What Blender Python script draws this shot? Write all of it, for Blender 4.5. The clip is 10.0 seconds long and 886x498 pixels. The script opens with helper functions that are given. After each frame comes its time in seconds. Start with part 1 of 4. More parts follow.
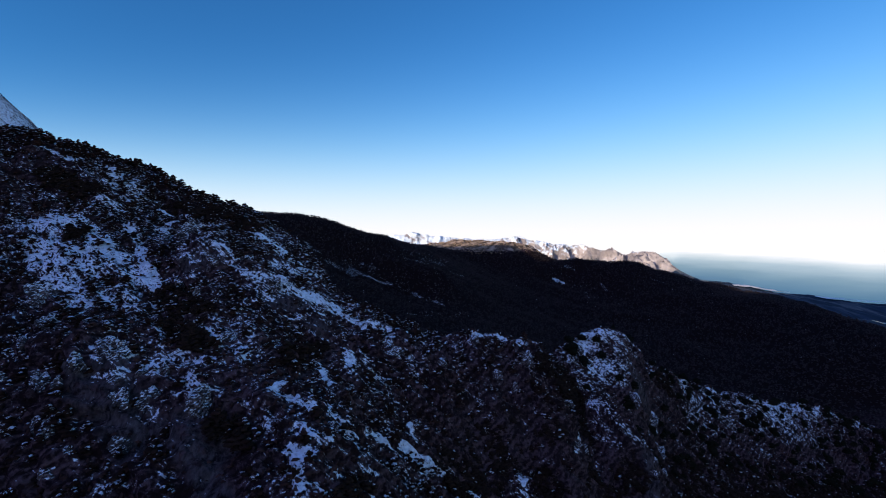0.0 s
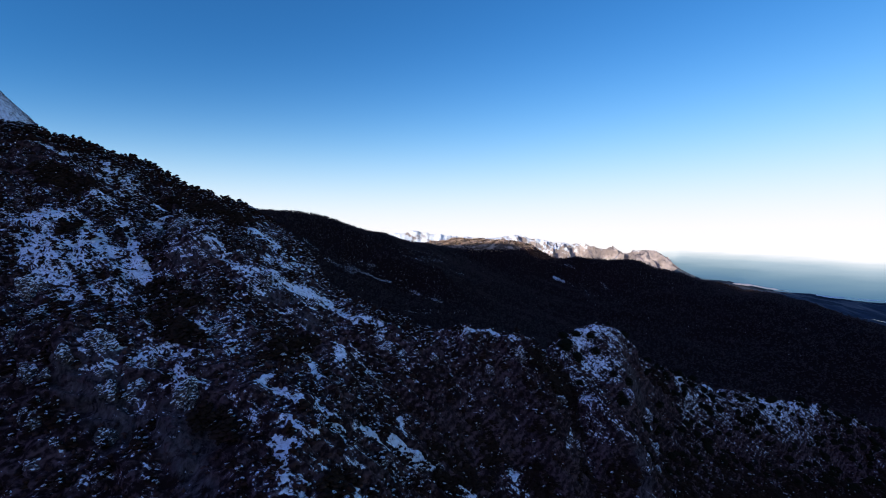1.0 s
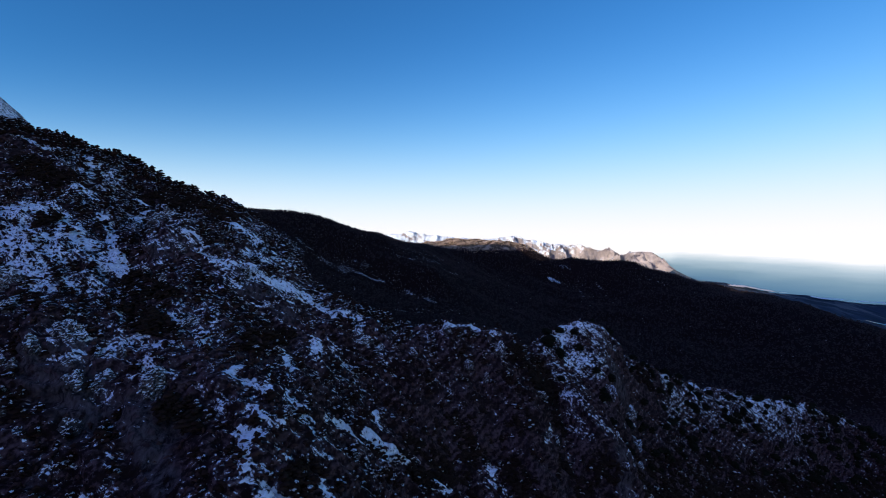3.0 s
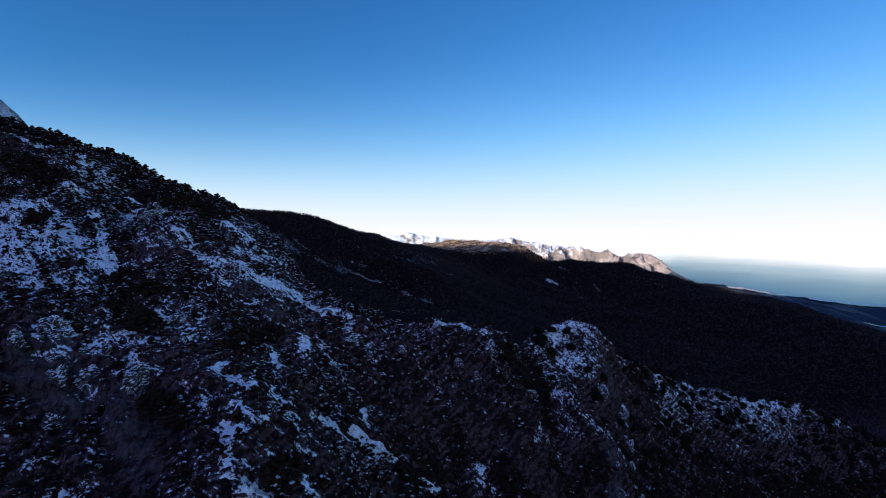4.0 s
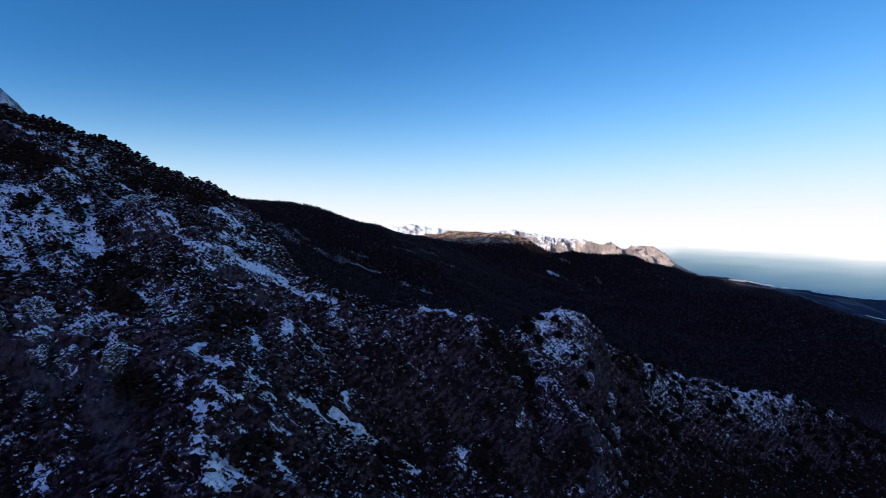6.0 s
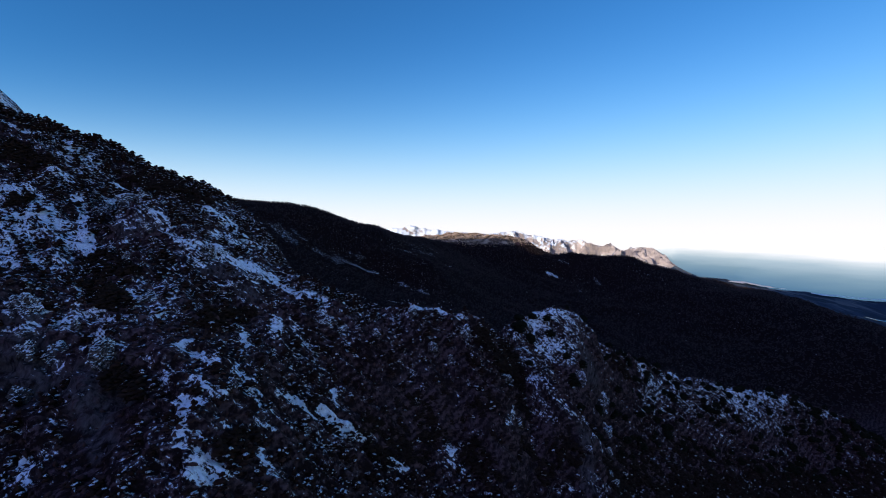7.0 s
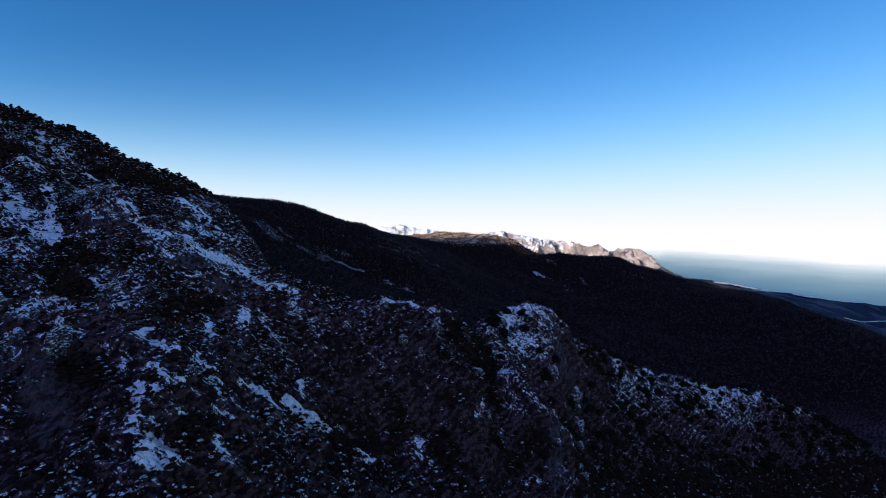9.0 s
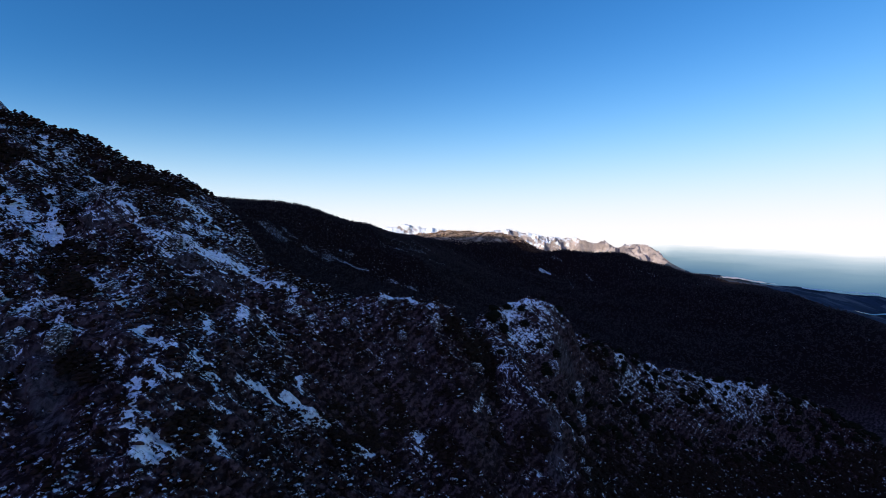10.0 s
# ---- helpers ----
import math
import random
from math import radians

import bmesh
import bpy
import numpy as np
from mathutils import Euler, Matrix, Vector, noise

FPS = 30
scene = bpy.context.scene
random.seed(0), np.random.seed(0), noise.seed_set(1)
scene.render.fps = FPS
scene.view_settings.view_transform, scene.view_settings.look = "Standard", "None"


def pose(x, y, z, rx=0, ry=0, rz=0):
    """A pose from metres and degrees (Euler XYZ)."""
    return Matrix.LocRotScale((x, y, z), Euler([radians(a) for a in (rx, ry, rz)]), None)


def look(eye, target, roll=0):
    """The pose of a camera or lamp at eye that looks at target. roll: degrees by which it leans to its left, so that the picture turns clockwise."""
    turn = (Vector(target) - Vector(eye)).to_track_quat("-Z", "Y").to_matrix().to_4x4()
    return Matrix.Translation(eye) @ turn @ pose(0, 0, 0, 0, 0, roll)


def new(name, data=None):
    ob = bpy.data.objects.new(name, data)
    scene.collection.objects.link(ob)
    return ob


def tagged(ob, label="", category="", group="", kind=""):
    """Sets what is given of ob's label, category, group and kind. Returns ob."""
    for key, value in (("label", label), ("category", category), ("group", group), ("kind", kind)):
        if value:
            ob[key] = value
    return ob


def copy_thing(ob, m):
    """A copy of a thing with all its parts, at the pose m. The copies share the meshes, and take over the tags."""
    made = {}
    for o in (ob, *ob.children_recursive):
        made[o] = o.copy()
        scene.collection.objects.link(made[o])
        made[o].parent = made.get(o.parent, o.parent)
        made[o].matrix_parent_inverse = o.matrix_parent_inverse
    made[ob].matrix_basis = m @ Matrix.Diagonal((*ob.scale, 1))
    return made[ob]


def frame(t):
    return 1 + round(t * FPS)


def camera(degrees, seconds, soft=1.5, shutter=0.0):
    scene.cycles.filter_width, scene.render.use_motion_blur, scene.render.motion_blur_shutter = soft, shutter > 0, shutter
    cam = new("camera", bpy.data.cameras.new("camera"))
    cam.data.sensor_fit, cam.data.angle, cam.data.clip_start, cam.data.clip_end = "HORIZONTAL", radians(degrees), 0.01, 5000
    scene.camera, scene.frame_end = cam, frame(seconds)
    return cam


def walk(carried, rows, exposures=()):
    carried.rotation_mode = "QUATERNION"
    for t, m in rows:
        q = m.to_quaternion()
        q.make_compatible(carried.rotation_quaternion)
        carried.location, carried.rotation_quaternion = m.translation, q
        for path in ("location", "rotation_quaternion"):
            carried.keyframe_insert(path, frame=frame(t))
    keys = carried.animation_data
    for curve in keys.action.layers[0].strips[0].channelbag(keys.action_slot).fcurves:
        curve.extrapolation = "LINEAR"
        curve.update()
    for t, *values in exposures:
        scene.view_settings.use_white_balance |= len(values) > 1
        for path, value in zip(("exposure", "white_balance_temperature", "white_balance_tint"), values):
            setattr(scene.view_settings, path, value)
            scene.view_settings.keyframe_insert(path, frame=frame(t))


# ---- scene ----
cam = camera(88.0, 10.0, soft=1.0)
# metres to one unit of the plan on which the land is drawn
UNIT = 0.62
# seconds, eye (x, y, z on the plan), yaw to the left, pitch up, roll
ROWS = [
    (0, 0.00, 0.00, 500.00, 0.000, 0.000, -0.000),
    (0.5, 7.37, 0.72, 496.93, 0.288, 0.030, -0.036),
    (1, 14.67, 1.41, 493.97, 0.249, -0.134, 0.117),
    (1.5, 21.92, 2.02, 491.13, 0.361, -0.343, 0.191),
    (2, 29.19, 2.60, 488.28, 0.655, -0.375, 0.188),
    (2.5, 36.46, 3.03, 485.43, 0.229, -0.153, 0.210),
    (4, 58.61, 3.55, 477.09, 0.176, 0.375, 0.414),
    (4.5, 66.17, 3.46, 474.73, 0.247, 0.126, 0.591),
    (5, 73.91, 3.11, 472.54, 0.350, -0.302, 0.672),
    (5.5, 81.78, 2.53, 470.31, 0.698, -0.590, 0.642),
    (7, 105.65, 0.20, 463.08, 0.976, -0.343, 0.736),
    (7.5, 113.65, -0.65, 460.50, 1.161, -0.214, 0.839),
    (8, 121.58, -1.46, 457.82, 1.313, -0.212, 0.871),
    (8.5, 129.35, -2.19, 455.16, 1.300, -0.290, 0.912),
    (8.9, 135.44, -2.69, 453.06, 1.15, -0.27, 1.13),
    (9, 136.96, -2.81, 452.54, -0.004, -0.255, 1.208),
    (9.5, 144.40, -3.37, 449.93, 0.155, -0.336, 0.543),
    (10, 151.73, -3.95, 447.29, 0.869, -0.340, 0.329),
]


def aimed(x, y, z, yaw, pitch, roll):
    return pose(x * UNIT, y * UNIT, z * UNIT, 90, 0, yaw) @ pose(0, 0, 0, pitch, 0, 0) @ pose(0, 0, 0, 0, 0, roll)


walk(cam, [(t, aimed(*p)) for t, *p in ROWS])

# ---- light ----
SUN_AZ, SUN_EL = 225.0, 10.0
world = bpy.data.worlds.new("sky")
scene.world = world
world.use_nodes = True
wn, wl = world.node_tree.nodes, world.node_tree.links
sky = wn.new("ShaderNodeTexSky")
sky.sky_type, sky.sun_disc = "NISHITA", False
sky.sun_elevation, sky.sun_rotation = radians(SUN_EL), radians(SUN_AZ)
sky.altitude, sky.air_density, sky.dust_density, sky.ozone_density = 1500, 1.0, 0.2, 6.0
coord, split, up, join = (wn.new("ShaderNode" + k) for k in ("TexCoord", "SeparateXYZ", "Math", "CombineXYZ"))
up.operation, up.inputs[1].default_value = "MAXIMUM", 0.004
wl.new(coord.outputs["Generated"], split.inputs[0])
wl.new(split.outputs["X"], join.inputs["X"])
wl.new(split.outputs["Y"], join.inputs["Y"])
wl.new(split.outputs["Z"], up.inputs[0])
wl.new(up.outputs[0], join.inputs["Z"])
wl.new(join.outputs[0], sky.inputs["Vector"])
back = wn["Background"]
back.inputs["Strength"].default_value = 0.10
# pale haze that thins out with height over the horizon
share, bend, thin, fade, haze, tint = (wn.new("ShaderNode" + k) for k in ("Math", "Math", "Math", "Math", "Mix", "Mix"))
share.operation = "DIVIDE"
bend.operation, bend.inputs[1].default_value = "POWER", 2.0
thin.operation, thin.inputs[1].default_value = "MULTIPLY", -1.0
tint.data_type, tint.blend_type = "RGBA", "MULTIPLY"
tint.inputs[0].default_value, tint.inputs[7].default_value = 1.0, (0.59, 0.98, 1.01, 1)
fade.operation, fade.inputs[0].default_value = "POWER", math.e
haze.data_type = "RGBA"
haze.inputs[7].default_value = (4.9, 4.7, 4.75, 1)
veil, wider, square, less, grown = (wn.new("ShaderNode" + k) for k in ("Mix", "Math", "Math", "Math", "Math"))
veil.data_type, veil.inputs[7].default_value = "RGBA", (1.9, 3.7, 4.7, 1)
wider.operation = "DIVIDE"
square.operation, square.inputs[1].default_value = "POWER", 2.0
less.operation, less.inputs[1].default_value = "MULTIPLY", -1.0
grown.operation, grown.inputs[0].default_value = "POWER", math.e
wl.new(up.outputs[0], share.inputs[0])
wl.new(share.outputs[0], bend.inputs[0])
wl.new(bend.outputs[0], thin.inputs[0])
wl.new(thin.outputs[0], fade.inputs[1])
wl.new(fade.outputs[0], haze.inputs[0])
wl.new(sky.outputs["Color"], tint.inputs[6])
wl.new(tint.outputs[2], veil.inputs[6])
wl.new(up.outputs[0], wider.inputs[0])
wl.new(wider.outputs[0], square.inputs[0])
wl.new(square.outputs[0], less.inputs[0])
wl.new(less.outputs[0], grown.inputs[1])
wl.new(grown.outputs[0], veil.inputs[0])
wl.new(veil.outputs[2], haze.inputs[6])
# a bright violet glow added round the sun, out of view, tints the shade
way, near_sun, glow, flare, full = (wn.new("ShaderNode" + k) for k in ("VectorMath", "Math", "Math", "Mix", "Mix"))
way.operation = "DOT_PRODUCT"
way.inputs[1].default_value = (math.sin(radians(SUN_AZ)) * math.cos(radians(SUN_EL)), math.cos(radians(SUN_AZ)) * math.cos(radians(SUN_EL)), math.sin(radians(SUN_EL)))
near_sun.operation, near_sun.inputs[1].default_value = "MAXIMUM", 0.0
glow.operation, glow.inputs[1].default_value = "POWER", 2.5
flare.data_type = full.data_type = "RGBA"
full.blend_type, full.inputs[0].default_value = "ADD", 1.0
flare.inputs[6].default_value, flare.inputs[7].default_value = (0, 0, 0, 1), (2.40, 1.40, 3.38, 1)
wl.new(coord.outputs["Generated"], way.inputs[0])
wl.new(way.outputs["Value"], near_sun.inputs[0])
# the haze stands higher away from the sun
wide = wn.new("ShaderNodeMath")
wide.operation, wide.inputs[1].default_value, wide.inputs[2].default_value = "MULTIPLY_ADD", -0.035, 0.112
wl.new(way.outputs["Value"], wide.inputs[0])
wl.new(wide.outputs[0], share.inputs[1])
broad = wn.new("ShaderNodeMath")
broad.operation, broad.inputs[1].default_value, broad.inputs[2].default_value = "MULTIPLY_ADD", -0.095, 0.165
wl.new(way.outputs["Value"], broad.inputs[0])
wl.new(broad.outputs[0], wider.inputs[1])
wl.new(near_sun.outputs[0], glow.inputs[0])
wl.new(glow.outputs[0], flare.inputs[0])
wl.new(haze.outputs[2], full.inputs[6])
wl.new(flare.outputs[2], full.inputs[7])
wl.new(full.outputs[2], back.inputs["Color"])
scene.view_settings.exposure = 1.1

sun_dir = Vector((math.sin(radians(SUN_AZ)) * math.cos(radians(SUN_EL)), math.cos(radians(SUN_AZ)) * math.cos(radians(SUN_EL)), math.sin(radians(SUN_EL))))
lamp = bpy.data.lights.new("sun", "SUN")
lamp.energy, lamp.angle, lamp.color = 2.6, radians(0.5), (1.0, 0.83, 0.68)
sun = new("sun", lamp)
sun.matrix_world = look(sun_dir * 3000, (0, 0, 0))


# ---- materials ----
def material(name):
    m = bpy.data.materials.new(name)
    m.use_nodes = True
    return m, m.node_tree.nodes, m.node_tree.links, m.node_tree.nodes["Principled BSDF"]


def noise_node(n, l, scale, detail=4.0, vector=None, rough=0.6):
    t = n.new("ShaderNodeTexNoise")
    t.inputs["Scale"].default_value, t.inputs["Detail"].default_value, t.inputs["Roughness"].default_value = scale, detail, rough
    if vector is not None:
        l.new(vector, t.inputs["Vector"])
    return t.outputs["Fac"]


def math_node(n, l, op, a, b=None, clamp=False):
    t = n.new("ShaderNodeMath")
    t.operation, t.use_clamp = op, clamp
    for socket, value in zip(t.inputs, (a, b)):
        if value is None:
            continue
        if isinstance(value, (int, float)):
            socket.default_value = value
        else:
            l.new(value, socket)
    return t.outputs[0]


def ramp_node(n, l, fac, stops):
    t = n.new("ShaderNodeValToRGB")
    while len(t.color_ramp.elements) < len(stops):
        t.color_ramp.elements.new(0.5)
    for e, (at, c) in zip(t.color_ramp.elements, stops):
        e.position, e.color = at, (*c, 1) if len(c) == 3 else c
    l.new(fac, t.inputs[0])
    return t.outputs[0]


def mix_node(n, l, fac, a, b):
    t = n.new("ShaderNodeMix")
    t.data_type = "RGBA"
    l.new(fac, t.inputs[0])
    for socket, value in ((t.inputs[6], a), (t.inputs[7], b)):
        if isinstance(value, tuple):
            socket.default_value = (*value, 1)
        else:
            l.new(value, socket)
    return t.outputs[2]


def steps(n, l, fac, lo, hi):
    t = n.new("ShaderNodeMapRange")
    t.interpolation_type = "SMOOTHSTEP"
    t.inputs["From Min"].default_value, t.inputs["From Max"].default_value = lo, hi
    l.new(fac, t.inputs["Value"])
    return t.outputs["Result"]


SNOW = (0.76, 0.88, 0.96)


def plan_position(n, l):
    """The place of a point in units of the plan."""
    geo, t = n.new("ShaderNodeNewGeometry"), n.new("ShaderNodeVectorMath")
    t.operation, t.inputs["Scale"].default_value = "SCALE", 1 / UNIT
    l.new(geo.outputs["Position"], t.inputs[0])
    return t.outputs[0]


def terrain_material(name, rock_lo, rock_hi, soil, fine=1.0, edge=(0.42, 0.70), bands=0.26, face=((0.012, 0.010, 0.012), (0.090, 0.078, 0.083))):
    """Snow over rock and scrub: the attribute "snow" says how much lies, "wood" where forest soil is; noise breaks both up."""
    m, n, l, p = material(name)
    geo = n.new("ShaderNodeNewGeometry")
    pos = plan_position(n, l)
    att, woods = n.new("ShaderNodeAttribute"), n.new("ShaderNodeAttribute")
    att.attribute_name, woods.attribute_name = "snow", "wood"
    maps = n.new("ShaderNodeMapping")
    maps.vector_type = "TEXTURE"
    maps.inputs["Rotation"].default_value = (0.0, radians(40), radians(8))
    maps.inputs["Scale"].default_value = (3.4, 1.1, 0.8)
    l.new(pos, maps.inputs["Vector"])
    streak = noise_node(n, l, 0.32 * fine, 3, maps.outputs[0], 0.55)
    grain_of = noise_node(n, l, 0.6 * fine, 2, pos, 0.5)
    clump = noise_node(n, l, 0.085 * fine, 5, pos, 0.65)
    beds = n.new("ShaderNodeMapping")
    beds.inputs["Rotation"].default_value = (radians(25), radians(-50), radians(10))
    l.new(pos, beds.inputs["Vector"])
    ledge_wave = n.new("ShaderNodeTexWave")
    for key, value in (("Scale", 0.03 * fine if bands < 1 else 0.11), ("Distortion", 9.0), ("Detail", 3.0), ("Detail Scale", 1.6), ("Detail Roughness", 0.65)):
        ledge_wave.inputs[key].default_value = value
    l.new(beds.outputs[0], ledge_wave.inputs["Vector"])
    ledge = ledge_wave.outputs["Fac"]
    speck = noise_node(n, l, 0.24 * fine, 2, pos, 0.5)
    big = noise_node(n, l, 0.012 * fine, 4, pos)
    tone_of = math_node(n, l, "ADD", math_node(n, l, "MULTIPLY", speck, 0.75), math_node(n, l, "MULTIPLY", ledge, 0.25))
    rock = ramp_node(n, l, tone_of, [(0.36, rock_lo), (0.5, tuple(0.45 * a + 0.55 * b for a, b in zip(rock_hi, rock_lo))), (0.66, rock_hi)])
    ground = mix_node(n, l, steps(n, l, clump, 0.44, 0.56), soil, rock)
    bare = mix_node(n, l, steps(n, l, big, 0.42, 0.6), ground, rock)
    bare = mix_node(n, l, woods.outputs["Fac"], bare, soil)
    # bare limestone faces, jointed across the strata
    faces = n.new("ShaderNodeAttribute")
    faces.attribute_name = "cliff"
    cross = n.new("ShaderNodeMapping")
    cross.vector_type = "TEXTURE"
    cross.inputs["Rotation"].default_value = (0.0, radians(-70), radians(20))
    cross.inputs["Scale"].default_value = (3.0, 1.0, 0.8)
    l.new(pos, cross.inputs["Vector"])
    joints = noise_node(n, l, 0.20 * fine, 3, cross.outputs[0], 0.55)
    stone = ramp_node(n, l, joints, [(0.34, face[0]), (0.5, tuple(0.5 * (a + b) for a, b in zip(*face))), (0.68, face[1])])
    worn = math_node(n, l, "MULTIPLY", faces.outputs["Fac"], steps(n, l, clump, 0.34, 0.5))
    bare = mix_node(n, l, worn, bare, stone)
    split3 = n.new("ShaderNodeSeparateXYZ")
    l.new(geo.outputs["Normal"], split3.inputs[0])
    s = att.outputs["Fac"]
    for grain, weight in ((streak, 2.6), (clump, 1.7), (speck, 1.4), (grain_of, 1.3)):
        s = math_node(n, l, "ADD", s, math_node(n, l, "MULTIPLY", math_node(n, l, "SUBTRACT", grain, 0.5), weight))
    s = math_node(n, l, "ADD", s, math_node(n, l, "MULTIPLY", math_node(n, l, "SUBTRACT", split3.outputs["Z"], 0.6), 0.6))
    s = math_node(n, l, "ADD", s, math_node(n, l, "MULTIPLY", math_node(n, l, "SUBTRACT", ledge, 0.5), bands))
    if fine == 1.0:
        cover = math_node(n, l, "ADD", math_node(n, l, "MULTIPLY", steps(n, l, s, 0.22, 0.55), 0.14), math_node(n, l, "MULTIPLY", steps(n, l, s, 0.42, 0.78), 0.86))
    else:
        cover = steps(n, l, s, *edge)
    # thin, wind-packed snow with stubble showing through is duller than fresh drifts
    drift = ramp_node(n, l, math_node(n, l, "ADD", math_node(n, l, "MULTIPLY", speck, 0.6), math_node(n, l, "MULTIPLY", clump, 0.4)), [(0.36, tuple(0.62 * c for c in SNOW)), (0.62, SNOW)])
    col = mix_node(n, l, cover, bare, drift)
    l.new(col, p.inputs["Base Color"])
    l.new(math_node(n, l, "SUBTRACT", 0.95, math_node(n, l, "MULTIPLY", cover, 0.25)), p.inputs["Roughness"])
    p.inputs["Specular IOR Level"].default_value = 0.03
    bump = n.new("ShaderNodeBump")
    bump.inputs["Strength"].default_value, bump.inputs["Distance"].default_value = 0.9, 2.5 * UNIT / fine
    l.new(math_node(n, l, "ADD", math_node(n, l, "ADD", math_node(n, l, "ADD", math_node(n, l, "MULTIPLY", streak, 0.4), math_node(n, l, "MULTIPLY", ledge, 0.3)), joints), math_node(n, l, "MULTIPLY", speck, 0.5)), bump.inputs["Height"])
    l.new(bump.outputs[0], p.inputs["Normal"])
    return m


def leaf_material(name, dark, light, snowy, share):
    """Foliage, of which a share of the tufts carry snow on top."""
    m, n, l, p = material(name)
    geo = n.new("ShaderNodeNewGeometry")
    info = n.new("ShaderNodeObjectInfo")
    tone = math_node(n, l, "ADD", math_node(n, l, "MULTIPLY", math_node(n, l, "FRACT", math_node(n, l, "MULTIPLY", geo.outputs["Random Per Island"], 7.0)), 0.6), math_node(n, l, "MULTIPLY", info.outputs["Random"], 0.4))
    col = mix_node(n, l, tone, dark, light)
    split3 = n.new("ShaderNodeSeparateXYZ")
    l.new(geo.outputs["Normal"], split3.inputs[0])
    dust = noise_node(n, l, 0.5, 2, plan_position(n, l), 0.6)
    s = math_node(n, l, "ADD", split3.outputs["Z"], math_node(n, l, "MULTIPLY", dust, 3.2))
    holds = math_node(n, l, "LESS_THAN", geo.outputs["Random Per Island"], share)
    cover = math_node(n, l, "MULTIPLY", math_node(n, l, "MULTIPLY", steps(n, l, s, 2.28, 2.52), snowy), holds)
    l.new(mix_node(n, l, cover, col, SNOW), p.inputs["Base Color"])
    p.inputs["Roughness"].default_value, p.inputs["Specular IOR Level"].default_value = 0.9, 0.02
    return m


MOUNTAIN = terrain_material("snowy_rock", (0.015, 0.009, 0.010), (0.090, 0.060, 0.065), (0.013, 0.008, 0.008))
# distant rock: pale colours and soft snow edges stand in for haze
HAZED_ROCK = terrain_material("haze_paled_rock", (0.21, 0.19, 0.18), (0.44, 0.39, 0.345), (0.24, 0.21, 0.185), fine=0.05, bands=0.0, edge=(0.15, 0.85))
# brown ground of the lit hill, with sunlight put into its lighter colour
SUN_PAINTED_HILLTOP = terrain_material("sun_painted_hillside", (0.07, 0.05, 0.035), (0.50, 0.38, 0.27), (0.10, 0.072, 0.05), fine=0.14, bands=0.0)
CLIFF = terrain_material("grey_cliff_rock", (0.030, 0.026, 0.028), (0.20, 0.175, 0.18), (0.06, 0.052, 0.055), bands=1.1)
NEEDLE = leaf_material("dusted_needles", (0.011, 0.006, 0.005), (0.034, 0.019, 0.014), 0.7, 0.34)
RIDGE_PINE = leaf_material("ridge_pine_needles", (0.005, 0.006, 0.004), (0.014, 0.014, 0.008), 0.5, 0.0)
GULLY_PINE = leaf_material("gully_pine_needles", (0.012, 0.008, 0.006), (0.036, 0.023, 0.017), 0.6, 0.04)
# scrub of that hill, brightened in colour to read as sunlit
SUN_PAINTED_OAK = leaf_material("sun_painted_oak_leaves", (0.16, 0.11, 0.065), (0.60, 0.44, 0.28), 0.6, 0.10)
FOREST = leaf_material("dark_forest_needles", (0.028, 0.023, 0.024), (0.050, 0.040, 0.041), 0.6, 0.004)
DUSTED_PINE = leaf_material("snow_dusted_needles", (0.014, 0.010, 0.009), (0.060, 0.044, 0.038), 0.55, 0.45)
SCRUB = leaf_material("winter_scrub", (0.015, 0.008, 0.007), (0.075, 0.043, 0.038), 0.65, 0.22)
# winter fields of the coastal plain, the blue of distant air mixed into their colour
PLAIN, pn, pl, pp = material("air_blued_fields")
plots = pn.new("ShaderNodeTexVoronoi")
pmap = pn.new("ShaderNodeMapping")
pmap.inputs["Scale"].default_value = (0.028, 0.006, 0.01)
pl.new(plan_position(pn, pl), pmap.inputs["Vector"])
pl.new(pmap.outputs[0], plots.inputs["Vector"])
plots.inputs["Scale"].default_value = 1.0
psep = pn.new("ShaderNodeSeparateColor")
pl.new(plots.outputs["Color"], psep.inputs[0])
pshade = math_node(pn, pl, "ADD", math_node(pn, pl, "MULTIPLY", psep.outputs[0], 0.7), math_node(pn, pl, "MULTIPLY", noise_node(pn, pl, 0.02, 4, plan_position(pn, pl)), 0.3))
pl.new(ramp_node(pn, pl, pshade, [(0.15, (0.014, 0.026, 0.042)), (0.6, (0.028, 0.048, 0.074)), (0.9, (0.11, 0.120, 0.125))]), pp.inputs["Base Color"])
pp.inputs["Roughness"].default_value, pp.inputs["Specular IOR Level"].default_value = 0.95, 0.05
BARK, bn, bl, bp = material("pine_bark")
bl.new(ramp_node(bn, bl, noise_node(bn, bl, 3.0), [(0.3, (0.035, 0.025, 0.02)), (0.7, (0.11, 0.08, 0.06))]), bp.inputs["Base Color"])
bp.inputs["Roughness"].default_value = 0.95

# glowing far backdrop: sea deep blue off the shore, horizon haze painted pale
WATER, sn, sl, sp = material("sea_haze_glow")
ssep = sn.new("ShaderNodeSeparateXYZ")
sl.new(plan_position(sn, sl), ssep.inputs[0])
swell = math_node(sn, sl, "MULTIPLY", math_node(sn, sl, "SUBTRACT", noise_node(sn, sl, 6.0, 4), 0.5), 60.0)
